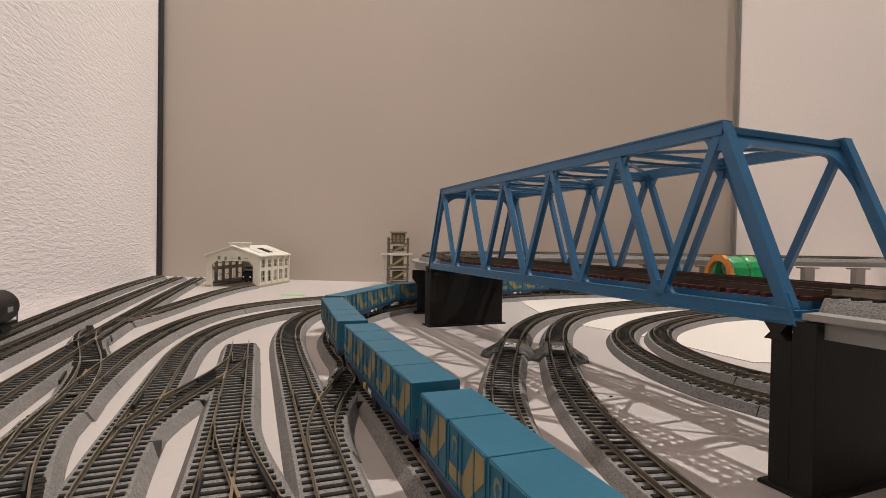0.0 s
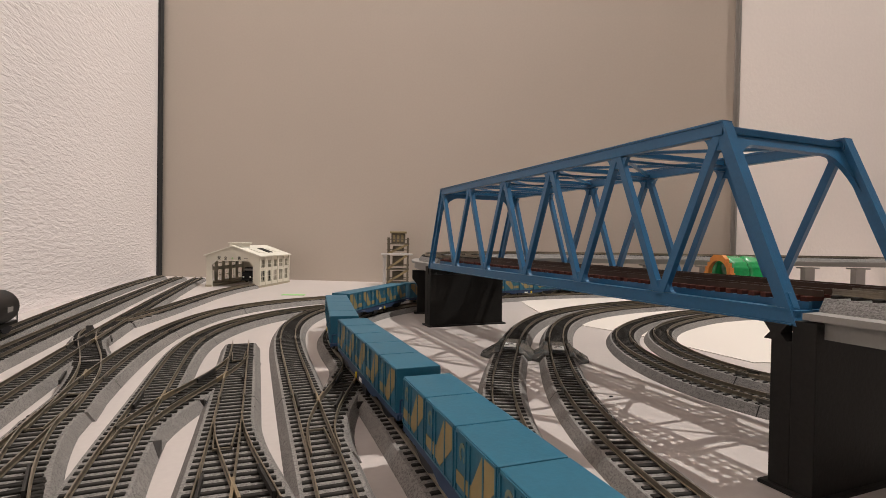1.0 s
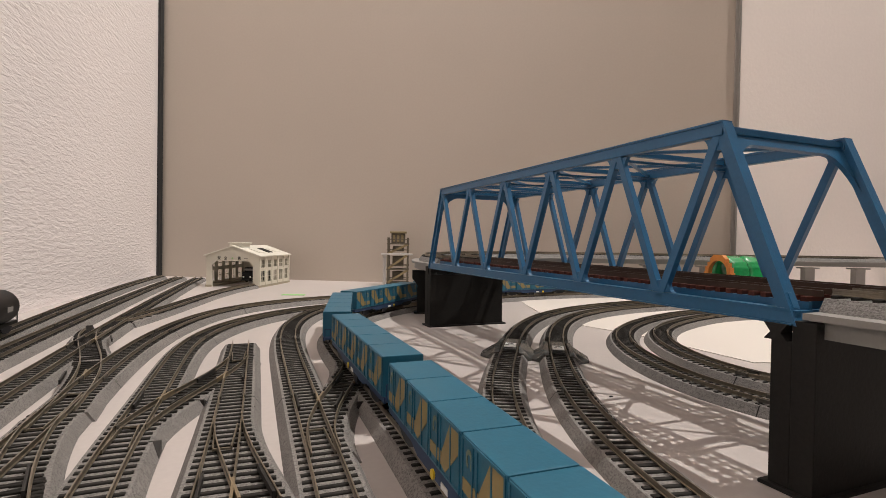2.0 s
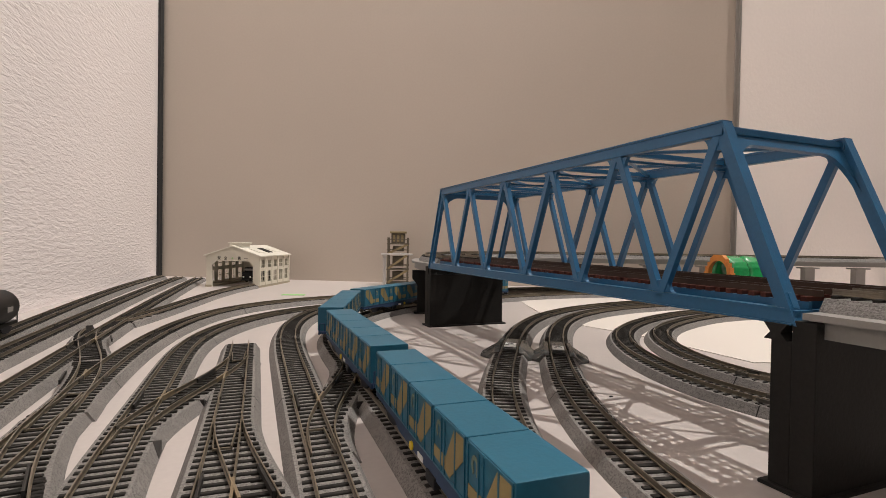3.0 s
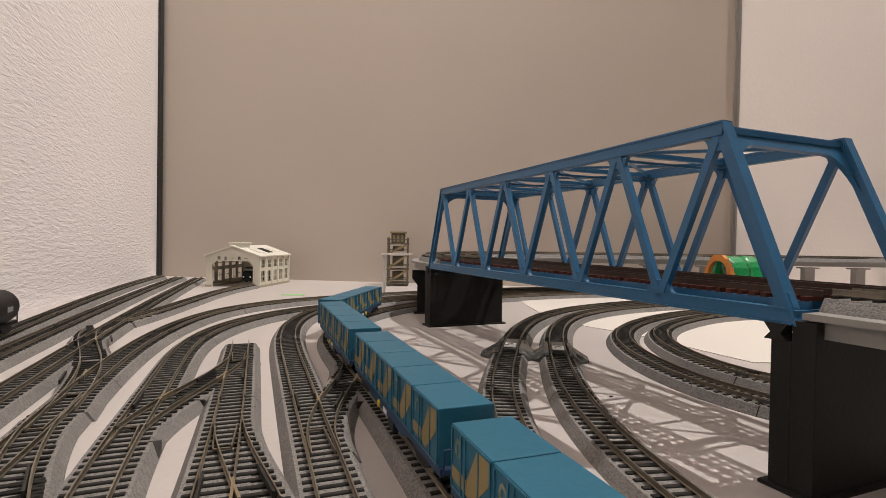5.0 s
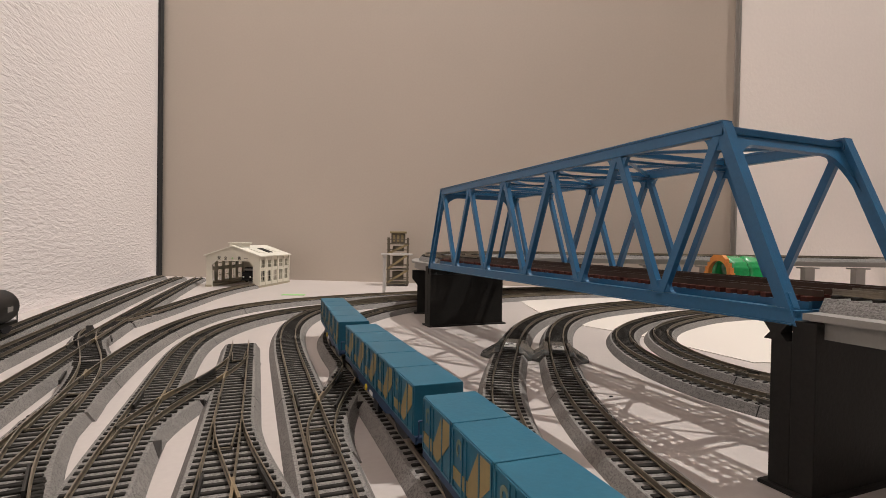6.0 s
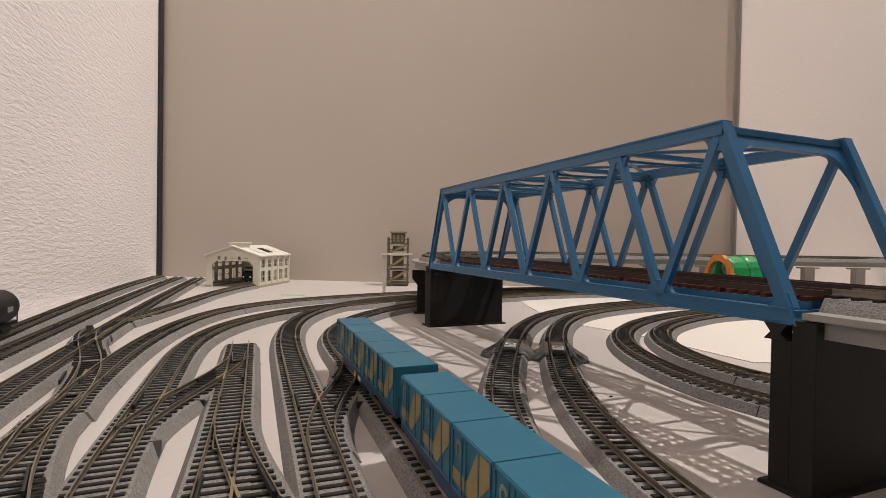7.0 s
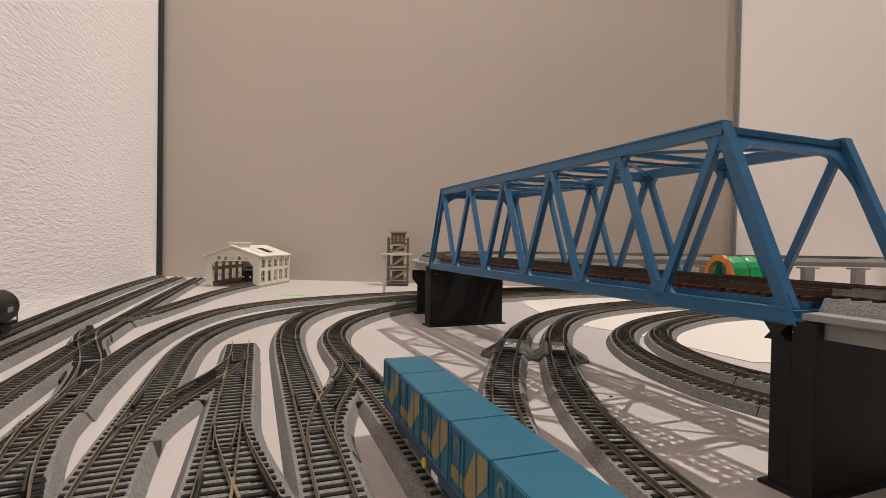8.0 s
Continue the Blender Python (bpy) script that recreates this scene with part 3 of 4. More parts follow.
def container_wagon():
    """A flat wagon with five containers; x runs forwards, z = 0 at the rail head."""
    th = thing("container_wagon", "blue-grey flat wagon carrying five teal and yellow containers", "wagon", group="wagons of the container train")
    bm = bmesh.new()
    box(bm, -HALF, HALF, -6.7, 6.7, 5.0, 6.6, bevel=0.2)
    box(bm, -38, 38, -2.4, 2.4, 3.0, 5.4)
    part("underframe", bm, M_CHASSIS, th)
    for y in (-6.9, 6.9):
        out = [(-55.5, 4.4), (-28, 4.4), (-22, 2.6), (22, 2.6), (28, 4.4), (55.5, 4.4), (55.5, 6.5), (-55.5, 6.5)]
        part("side_sill", prism(bmesh.new(), out, 0.9, Matrix.Translation((0, (y - 0.45) * MM, 0))), M_CHASSIS, th)
        s = 1 if y > 0 else -1
        part("marker_disc", cyl(bmesh.new(), (-8, y, 3.6), (-8, y + s * 1.0, 3.6), 1.3, 16), M_DOT, th, "round yellow disc")
        part("data_plate", box(bmesh.new(), -2, 2.5, min(y, y + s * 0.7), max(y, y + s * 0.7), 2.8, 4.3), M_WHITE, th, "small pale plate")
        part("brake_box", box(bmesh.new(), 6, 13, y - 1, y + 1, 0.2, 3.2, bevel=0.3), M_DARK, th)
    for x in (-HALF, HALF):
        bm = bmesh.new()
        e = 1 if x > 0 else -1
        box(bm, min(x, x + e * 3), max(x, x + e * 3), -0.9, 0.9, 2.2, 4.2, bevel=0.2)
        box(bm, x + e * 2.6 - 0.8, x + e * 2.6 + 0.8, -1.8, 1.8, 1.8, 4.8, bevel=0.3)
        part("coupler", bm, M_DARK, th)
        bm = bmesh.new()
        for y in (-6.5, -3.5):
            cyl(bm, (x - e * 0.4, y, 6.0), (x - e * 0.4, y, 11.2), 0.28, 6)
        cyl(bm, (x - e * 0.4, -6.5, 11.2), (x - e * 0.4, -3.5, 11.2), 0.28, 6)
        part("handrail", bm, M_CHASSIS, th)
    for k in range(5):
        xc = (k - 2) * CONTAINER
        a, b = xc - 10.75, xc + 10.75
        z0, z1 = 6.6, 21.2
        bm = box(bmesh.new(), a, b, -7.6, 7.6, z0, z1, bevel=0.25)
        c = part("container", bm, M_TEAL, th, "teal steel container with yellow stripes")
        for y in (-7.7, 7.7):
            post = shared_box("door_post", 0.56, 0.44, z1 - z0 - 1.4, M_TEAL)
            edge_rail = shared_box("edge_rail", b - a - 1.2, 0.3, 0.6, M_TEAL)
            for x in (a + 0.7, a + 6.2, a + 8.4, b - 6.2, b - 0.7):
                ob = new("door_post", post)
                ob.parent, ob.location = c, (x * MM, y * MM, (z0 + 0.7) * MM)
            for z in (z0 + 0.3, z1 - 0.9):
                ob = new("edge_rail", edge_rail)
                ob.parent, ob.location = c, (xc * MM, y * MM, z * MM)
        for s in (-1, 1):
            y = 7.6 * s
            m = Matrix.Translation((0, (y + (0.03 if s > 0 else -0.18)) * MM, 0))
            # a check mark: the broad arm rises towards the front of the train
            w, h = b - a, z1 - z0
            tall = [(a + w * f, z0 + h * g) for f, g in ((0.437, 0.37), (0.437, 0.15), (0.56, 0.10), (0.965, 0.64), (0.965, 0.94), (0.68, 0.94))]
            short = [(a + w * f, z0 + h * g) for f, g in ((0.035, 0.17), (0.432, 0.15), (0.432, 0.37), (0.035, 0.37))]
            part("stripe", prism(bmesh.new(), tall, 0.15, m), M_YELLOW, c, "yellow slanted stripe")
            part("stripe", prism(bmesh.new(), short, 0.15, m), M_YELLOW, c, "yellow slanted stripe")
            ring = [(a + w * 0.2 + r * math.cos(f), z0 + h * 0.7 + 1.3 * r * math.sin(f)) for r, turn in ((1.75, 1), (0.95, -1))
                    for f in [turn * (radians(-60) + radians(300) * k / 10) + (radians(180) if turn < 0 else 0) for k in range(11)]]
            bm = prism(bmesh.new(), ring, 0.15, m)
            part("emblem", bm, M_PRINT, c, "pale open ring emblem")
    return th


def bogie(parent, x):
    bm = bmesh.new()
    for y in (-5.6, 5.6):
        out = [(-8.5, 1.2), (-7, 0.2), (-3, -1.4), (3, -1.4), (7, 0.2), (8.5, 1.2), (7, 2.4), (2, 2.9), (-2, 2.9), (-7, 2.4)]
        prism(bm, out, 1.2, Matrix.Translation((0, (y - 0.6) * MM, 1.6 * MM)))
    box(bm, -2, 2, -5.5, 5.5, 1.4, 5.2)
    ob = part("bogie", bm, M_DARK, parent, "dark two-axle bogie")
    ob.matrix_basis = Matrix.Translation((x * MM, 0, 0))
    for ax in (-6, 6):
        bm = bmesh.new()
        for y in (-4.6, 4.6):
            cyl(bm, (ax, y - 0.7, 2.6), (ax, y + 0.7, 2.6), 2.6, 20)
        cyl(bm, (ax, -4.6, 2.6), (ax, 4.6, 2.6), 0.5, 8)
        part("wheelset", bm, M_RAIL, ob)
    return ob


RAIL_TOP = 6.6
PROTO = container_wagon()
BOGIES = [bogie(PROTO, x) for x in (-37, 37)]
WAGONS = [PROTO] + [copy_thing(PROTO, Matrix()) for _ in range(9)]
PROTO["label"] = "rearmost flat wagon with five teal and yellow containers"
TRAIN_WAY = WAYS["train"]


# ---- engine shed ----
SHED = pose(-0.258, 0.710, 0, 0, 0, -5.7)


def wall_with_holes(width, height, holes, thick, m, gable=None):
    """An upright wall of cells, with rectangular holes (x0, x1, z0, z1)."""
    bm = bmesh.new()
    xs = sorted({0, width, *[v for h in holes for v in h[:2]]})
    zs = sorted({0, height, *[v for h in holes for v in h[2:]]})
    for xa, xb in zip(xs, xs[1:]):
        for za, zb in zip(zs, zs[1:]):
            if any(h[0] <= xa and xb <= h[1] and h[2] <= za and zb <= h[3] for h in holes):
                continue
            box(bm, xa, xb, 0, thick, za, zb, m)
    if gable:
        prism(bm, [(0, height), (width, height), (width / 2, gable)], thick, m)
    return bm


def engine_shed():
    """Two-storey model engine shed: x = 0 at its front right corner, x negative across the front, y into depth."""
    th = thing("engine_shed", "cream plastic model engine shed with a pitched roof", "building", SHED)
    W, D, E, RIDGE = 78, 105, 45, 58
    door = [(9, 69, 0, 37)]
    bm = wall_with_holes(W, E, door, 1.8, Matrix.Translation((-W * MM, 0, 0)), RIDGE)
    for sx, fx in ((9, 1), (69, -1)):
        prism(bm, [(sx, 37), (sx + fx * 6, 37), (sx, 31)], 1.8, Matrix.Translation((-W * MM, 0.1 * MM, 0)))
    part("front_wall", bm, M_SHED, th, "grey-cream gabled front with an open doorway")
    part("back_wall", wall_with_holes(W, E, [(10, 18, 8, 22), (30, 38, 8, 22), (50, 58, 8, 22)], 1.8, Matrix.Translation((-W * MM, (D - 1.8) * MM, 0)), RIDGE), M_SHED, th)
    wins = [(6 + 20 * k, 17.5 + 20 * k, z, z + h) for k in range(5) for z, h in ((7, 16), (27.5, 11))]
    for x in (-1.8, -W):
        m = Matrix.Translation(((x + 1.8) * MM, 1.8 * MM, 0)) @ Matrix.Rotation(math.pi / 2, 4, "Z")
        part("side_wall", wall_with_holes(D - 3.6, E, wins, 1.8, m), M_SHED, th)
        for w in wins:
            bm = bmesh.new()
            box(bm, w[0], w[1], 0.7, 1.0, w[2] - 0.1, w[2] + 0.5, m)
            box(bm, (w[0] + w[1]) / 2 - 0.35, (w[0] + w[1]) / 2 + 0.35, 0.5, 1.2, w[2], w[3], m)
            zc = (w[2] + w[3]) / 2
            box(bm, w[0], w[1], 0.5, 1.2, zc - 0.35, zc + 0.35, m)
            part("window_frame", bm, M_SHED, th)
    for k in range(6):
        part("pilaster", box(bmesh.new(), 0, 1.0, 1 + 20 * k, 4.4 + 20 * k, 0, E), M_SHED, th)
    for s in (-1, 1):
        a = Vector((-W / 2, 0, RIDGE + 1.2))
        b = Vector((-W / 2 + s * (W / 2 + 3), 0, E + 1.2 - 3 * (RIDGE - E) / (W / 2)))
        bm = prism(bmesh.new(), [(a.x, a.z), (b.x, b.z), (b.x, b.z - 1.4), (a.x, a.z - 1.4)], D + 4, Matrix.Translation((0, -2 * MM, 0)))
        panel = part("roof_panel", bm, M_SHED_ROOF, th)
        for y0 in (18, 45, 72):
            f0, f1 = 0.35, 0.75
            p, q = a.lerp(b, f0), a.lerp(b, f1)
            bm = prism(bmesh.new(), [(p.x, p.z + 0.1), (q.x, q.z + 0.1), (q.x, q.z + 0.9), (p.x, p.z + 0.9)], 16, Matrix.Translation((0, y0 * MM, 0)))
            part("skylight", bm, M_PIER if y0 == 45 else M_SHED_ROOF, panel)
    bm = box(bmesh.new(), -W / 2 - 9, -W / 2 + 9, 8, 34, RIDGE - 3, RIDGE + 4)
    box(bm, -W / 2 - 11, -W / 2 + 11, 6, 36, RIDGE + 4, RIDGE + 5.5, bevel=0.3)
    part("ridge_vent", bm, M_SHED_ROOF, th)
    part("base_plinth", box(bmesh.new(), -W - 1, -69.5, -1, D + 1, 0, 3), M_SHED_BASE, th)
    part("base_plinth", box(bmesh.new(), -8.5, 1.2, -1, D + 1, 0, 3), M_SHED_BASE, th)
    for k, sign in enumerate("\u5b89\u5168+\u7b2c\u4e00"):
        text = bpy.data.curves.new("gable_sign", "FONT")
        text.body, text.size, text.align_x, text.extrude = sign, 5.4 * MM, "CENTER", 0.15 * MM
        text.materials.append(M_TAPE if sign == "+" else M_PIER)
        ob = new("gable_sign", text)
        ob.parent = th
        ob.matrix_basis = Matrix.Translation(((-W + 19 + k * 10) * MM, -0.3 * MM, 39.2 * MM)) @ Matrix.Rotation(math.pi / 2, 4, "X")


engine_shed()


def locomotive():
    th = thing("locomotive", "dark diesel locomotive standing inside the engine shed", "locomotive", SHED @ pose(-0.0215, 0.008, 0.0066))
    bm = box(bmesh.new(), -8, 8, 0, 60, 4, 15, bevel=0.8)
    box(bm, -7, 7, 6, 40, 15, 21, bevel=0.8)
    part("body", bm, M_TANK, th)
    part("frame", box(bmesh.new(), -8.5, 8.5, -2, 62, 2.6, 4.2), M_PIER, th)
    part("window_band", box(bmesh.new(), -6, 6, 5.6, 6.4, 16.5, 19.5), M_BEAM, th)
    for x in (-5, 5):
        part("headlight", cyl(bmesh.new(), (x, -0.8, 8), (x, 0.4, 8), 1.1, 12), M_WHITE, th)
    for y in (8, 18, 42, 52):
        bm = bmesh.new()
        for x in (-4.6, 4.6):
            cyl(bm, (x - 0.8, y, 2.7), (x + 0.8, y, 2.7), 2.7, 16)
        part("wheelset", bm, M_PIER, th)


locomotive()


# ---- coaling tower ----
def coaling_tower():
    th = thing("coaling_tower", "brown timber-framed model tower with tan braces and stacked platforms", "tower", pose(-0.070, 0.792, 0, 0, 0, 3) @ Matrix.Scale(1.065, 4))
    w = 14
    for x in (-w, w):
        for y in (-w, w):
            part("leg", bar(bmesh.new(), (x, y, 0), (x, y, 70), 2.4, 2.4, (0, 1, 0)), M_TOWER, th)
    for z in (3, 23, 45, 60):
        part("platform", box(bmesh.new(), -w - 2, w + 2, -w - 2, w + 2, z, z + 1.8), M_TOWER, th)
        for y in (-w - 1.6, w + 1.6):
            part("handrail", bar(bmesh.new(), (-w - 2, y, z + 7), (w + 2, y, z + 7), 0.9, 0.9), M_TOWER, th)
    for z0, z1, s in ((5, 23, 1), (25, 45, 1), (47, 60, 1)):
        part("stair", bar(bmesh.new(), (-s * w, -w - 0.8, z0), (s * w, -w - 0.8, z1), 1.4, 3.0), M_TAN, th)
        part("bin", box(bmesh.new(), -8, 8, -8, 8, z0 + 3, z1 - 2, bevel=0.8), M_TOWER, th)
    part("cabin", box(bmesh.new(), -10, 10, -9, 9, 62, 76, bevel=0.6), M_TOWER, th)
    part("cabin_roof", box(bmesh.new(), -12, 12, -11, 11, 76, 79, bevel=0.6), M_TAN, th)
    for x in (-6, 0, 6):
        part("slat", box(bmesh.new(), x - 1.6, x + 1.6, -9.8, -9, 64, 74), M_TAN, th)


coaling_tower()


# ---- white support post beside the viaduct ----
def support_post():
    th = thing("support_post", "thin white plastic post holding up the viaduct's edge", "post", pose(-0.071, 0.616, 0))
    part("pole", bar(bmesh.new(), (0, 0, 0.8), (0, 0, 52.0), 3.6, 3.6, (0, 1, 0), 0.3), M_PALE, th)
    part("foot", box(bmesh.new(), -5, 5, -5, 5, 0, 1.2, bevel=0.3), M_PALE, th)
    part("top_plate", box(bmesh.new(), -4, 34, -4, 4, 52.0, 54.0, bevel=0.3), M_PALE, th)


support_post()


# ---- tunnel ----
tunnel_place = nearest(WAYS["loop_b"], 309, 564)
TUNNEL = Matrix.Translation((*(WAYS["loop_b"].at(tunnel_place) * MM), 0)) @ Matrix.Rotation(WAYS["loop_b"].heading(tunnel_place), 4, "Z")


def tunnel():
    th = thing("tunnel", "glossy green model tunnel with an orange portal", "tunnel", TUNNEL)
    # x runs through the tunnel, away from the orange portal
    inner, outer, height = 13.2, 17, 58
    for k, (a, b) in enumerate(((4, 27), (27.4, 50), (50.4, 74))):
        bm = bmesh.new()
        rings = []
        for x, grow in ((a, -1.6), (a + 1.2, 0.2), (a + 4, 1.0), ((a + b) / 2, 1.3), (b - 4, 1.0), (b - 1.2, 0.2), (b, -1.6)):
            ring = []
            for j in range(25):
                f = math.pi * j / 24
                r = outer + grow + 0.6 * math.sin(j * 2.1 + k)
                ring.append(bm.verts.new((x * MM, math.cos(f) * r * MM, (height - outer - 1 + math.sin(f) * r) * MM)))
            ring = [bm.verts.new((x * MM, (outer + grow) * MM, 0))] + ring + [bm.verts.new((x * MM, -(outer + grow) * MM, 0))]
            rings.append(ring)
        inside = []
        for x in (a, b):
            ring = [bm.verts.new((x * MM, inner * MM, 0))]
            for j in range(25):
                f = math.pi * j / 24
                ring.append(bm.verts.new((x * MM, math.cos(f) * inner * MM, (height - outer - 1 + math.sin(f) * inner) * MM)))
            inside.append(ring + [bm.verts.new((x * MM, -inner * MM, 0))])
        for r0, r1 in [*zip(rings, rings[1:]), (inside[1], inside[0]), (inside[0], rings[0]), (rings[-1], inside[1])]:
            for i in range(len(r0) - 1):
                bm.faces.new((r0[i], r1[i], r1[i + 1], r0[i + 1]))
        bmesh.ops.recalc_face_normals(bm, faces=bm.faces)
        for f in bm.faces:
            f.smooth = True
        part("tunnel_ring", bm, M_GREEN, th)
    pts = [(-20, 0), (-20, 40), (-18, 40), (-18, 46), (-15, 46), (-15, 51), (-11, 51), (-11, 55), (-6, 59.5), (6, 59.5), (11, 55), (11, 51), (15, 51), (15, 46), (18, 46), (18, 40), (20, 40), (20, 0), (13.2, 0), (13.2, 40)]
    for j in range(1, 16):
        f = math.pi * j / 16
        pts.append((13.2 * math.cos(f), 40 + 13.2 * math.sin(f)))
    pts += [(-13.2, 40), (-13.2, 0)]
    part("portal", prism(bmesh.new(), pts, 5, Matrix.Translation((4 * MM, 0, 0)) @ Matrix.Rotation(math.pi / 2, 4, "Z")), M_ORANGE, th, "orange stepped portal frame")


tunnel()


# ---- tank wagon on the wall siding ----
def tank_wagon():
    way = WAYS["wall_siding"]
    best = min(way.stations(1), key=lambda v: abs(way.at(v)[0] / way.at(v)[1] + 0.862))
    q = way.at(best)
    m = Matrix.Translation((q[0] * MM, q[1] * MM, 6.6 * MM)) @ Matrix.Rotation(way.heading(best), 4, "Z")
    th = thing("tank_wagon", "black tank wagon standing on the wall siding", "wagon", m)
    bm = bmesh.new()
    prof = [(-98, 0), (-98, 6), (-97, 9), (-94, 10.8), (-12, 10.8), (-9, 9), (-8, 6), (-8, 0)]
    rings = []
    for x, r in prof:
        rings.append([bm.verts.new((x * MM, max(r, 0.05) * math.cos(a) * MM, (16.8 + max(r, 0.05) * math.sin(a)) * MM)) for a in [2 * math.pi * k / 32 for k in range(32)]])
    for r0, r1 in zip(rings, rings[1:]):
        for i in range(32):
            bm.faces.new((r0[i], r0[(i + 1) % 32], r1[(i + 1) % 32], r1[i]))
    bmesh.ops.recalc_face_normals(bm, faces=bm.faces)
    for f in bm.faces:
        f.smooth = True
    part("tank", bm, M_TANK, th, "glossy black cylindrical tank")
    part("dome", cyl(bmesh.new(), (-50, 0, 27), (-50, 0, 31), 5, 20), M_TANK, th)
    part("frame", box(bmesh.new(), -100, 0, -6, 6, 4.5, 6.5), M_TANK, th)
    for x in (-30, -70):
        part("saddle", box(bmesh.new(), x - 4, x + 4, -6, 6, 6.5, 9), M_TANK, th)
    bm = bmesh.new()
    for y in (-6, 6):
        cyl(bm, (-1, y, 5), (-1, y, 15), 0.4, 6)
    cyl(bm, (-1, -6, 15), (-1, 6, 15), 0.4, 6)
    cyl(bm, (-1, -6, 10), (-1, 6, 10), 0.4, 6)
    part("end_rail", bm, M_TANK, th)
    for y in (-4, 4):
        part("end_marking", box(bmesh.new(), -0.4, 0.2, y - 1, y + 1, 8, 13), M_PALE, th, "pale end marking")
    part("coupler", box(bmesh.new(), 0, 6, -1.2, 1.2, 2.6, 4.8, bevel=0.3), M_DARK, th)
    part("placard", box(bmesh.new(), -32, -24, -11.3, -10.9, 15, 18), M_BEAM, th)
    for x in (-18, -82):
        bogie(th, x)


tank_wagon()


# ---- rerailing ramps ----
def rerailer(way, s):
    q = way.at(s)
    m = Matrix.Translation((q[0] * MM, q[1] * MM, 0)) @ Matrix.Rotation(way.heading(s) - math.pi / 2, 4, "Z")
    th = thing("rerailing_ramp", "smoky translucent plastic rerailing ramp over the rails", "rerailing ramp", m, "rerailing ramps")
    for sx in (-1, 1):
        bm = bmesh.new()
        rows = []
        for y, z, w in ((-17, 4.6, 9.5), (-13, 6.2, 13), (-9, 6.5, 17.5), (3, 6.5, 17.5), (10, 6.0, 13), (20, 5.2, 11), (25, 4.6, 9.5)):
            rows.append([bm.verts.new((sx * x * MM, y * MM, zz * MM)) for x, zz in ((5.8, z + 0.6), (8.5, z + 0.4), (w, 1.5), (w, 0.2), (8.5, 4.2), (5.8, 4.9))])
        for r0, r1 in zip(rows, rows[1:]):
            for i in range(6):
                j = (i + 1) % 6
                bm.faces.new((r0[i], r0[j], r1[j], r1[i]))
        bm.faces.new(rows[0])
        bm.faces.new(rows[-1])
        bmesh.ops.recalc_face_normals(bm, faces=bm.faces)
        part("side_ramp", bm, M_SMOKE, th)
    bm = prism(bmesh.new(), [(-3.9, -12), (3.9, -12), (3.9, 20), (-3.9, 20)], 1.2, Matrix.Translation((0, 0, 5.0 * MM)) @ Matrix.Rotation(-math.pi / 2, 4, "X") @ Matrix.Scale(-1, 4, (0, 1, 0)))
    part("centre_ramp", bm, M_SMOKE, th)
    plate = part("label_plate", box(bmesh.new(), -3.4, 3.4, -9, 2, 6.6, 7.2, bevel=0.2), M_WHITE, th, "pale plate with dark print bars")
    for k, (xa, xb) in enumerate(((-2.4, -0.6), (-0.2, 2.2), (-1.8, 1.6))):
        part("print_bar", box(bmesh.new(), xa, xb, -5 + k * 1.9, -4 + k * 1.9, 7.2, 7.3), M_PIER, plate)


rerailer(WAYS["loop_a"], nearest(WAYS["loop_a"], 41, 312))
rerailer(WAYS["loop_b"], nearest(WAYS["loop_b"], 69, 306))

tagged(part("green_tape", box(bmesh.new(), -14, 14, -4, 4, 0, 0.5), M_TAPE), "short strip of bright green tape on the board", "tape").matrix_basis = pose(-0.185, 0.628, 0, 0, 0, 4)


tagged(part("debris_chip", prism(bmesh.new(), [(-0.8, 0), (0.7, 0), (0.8, 0.4), (-0.3, 0.5)], 0.8), M_GUARD), "tiny dark chip of plastic lying on the board", "debris").matrix_basis = pose(0.0775, 0.2285, 0, 0, 0, 20)


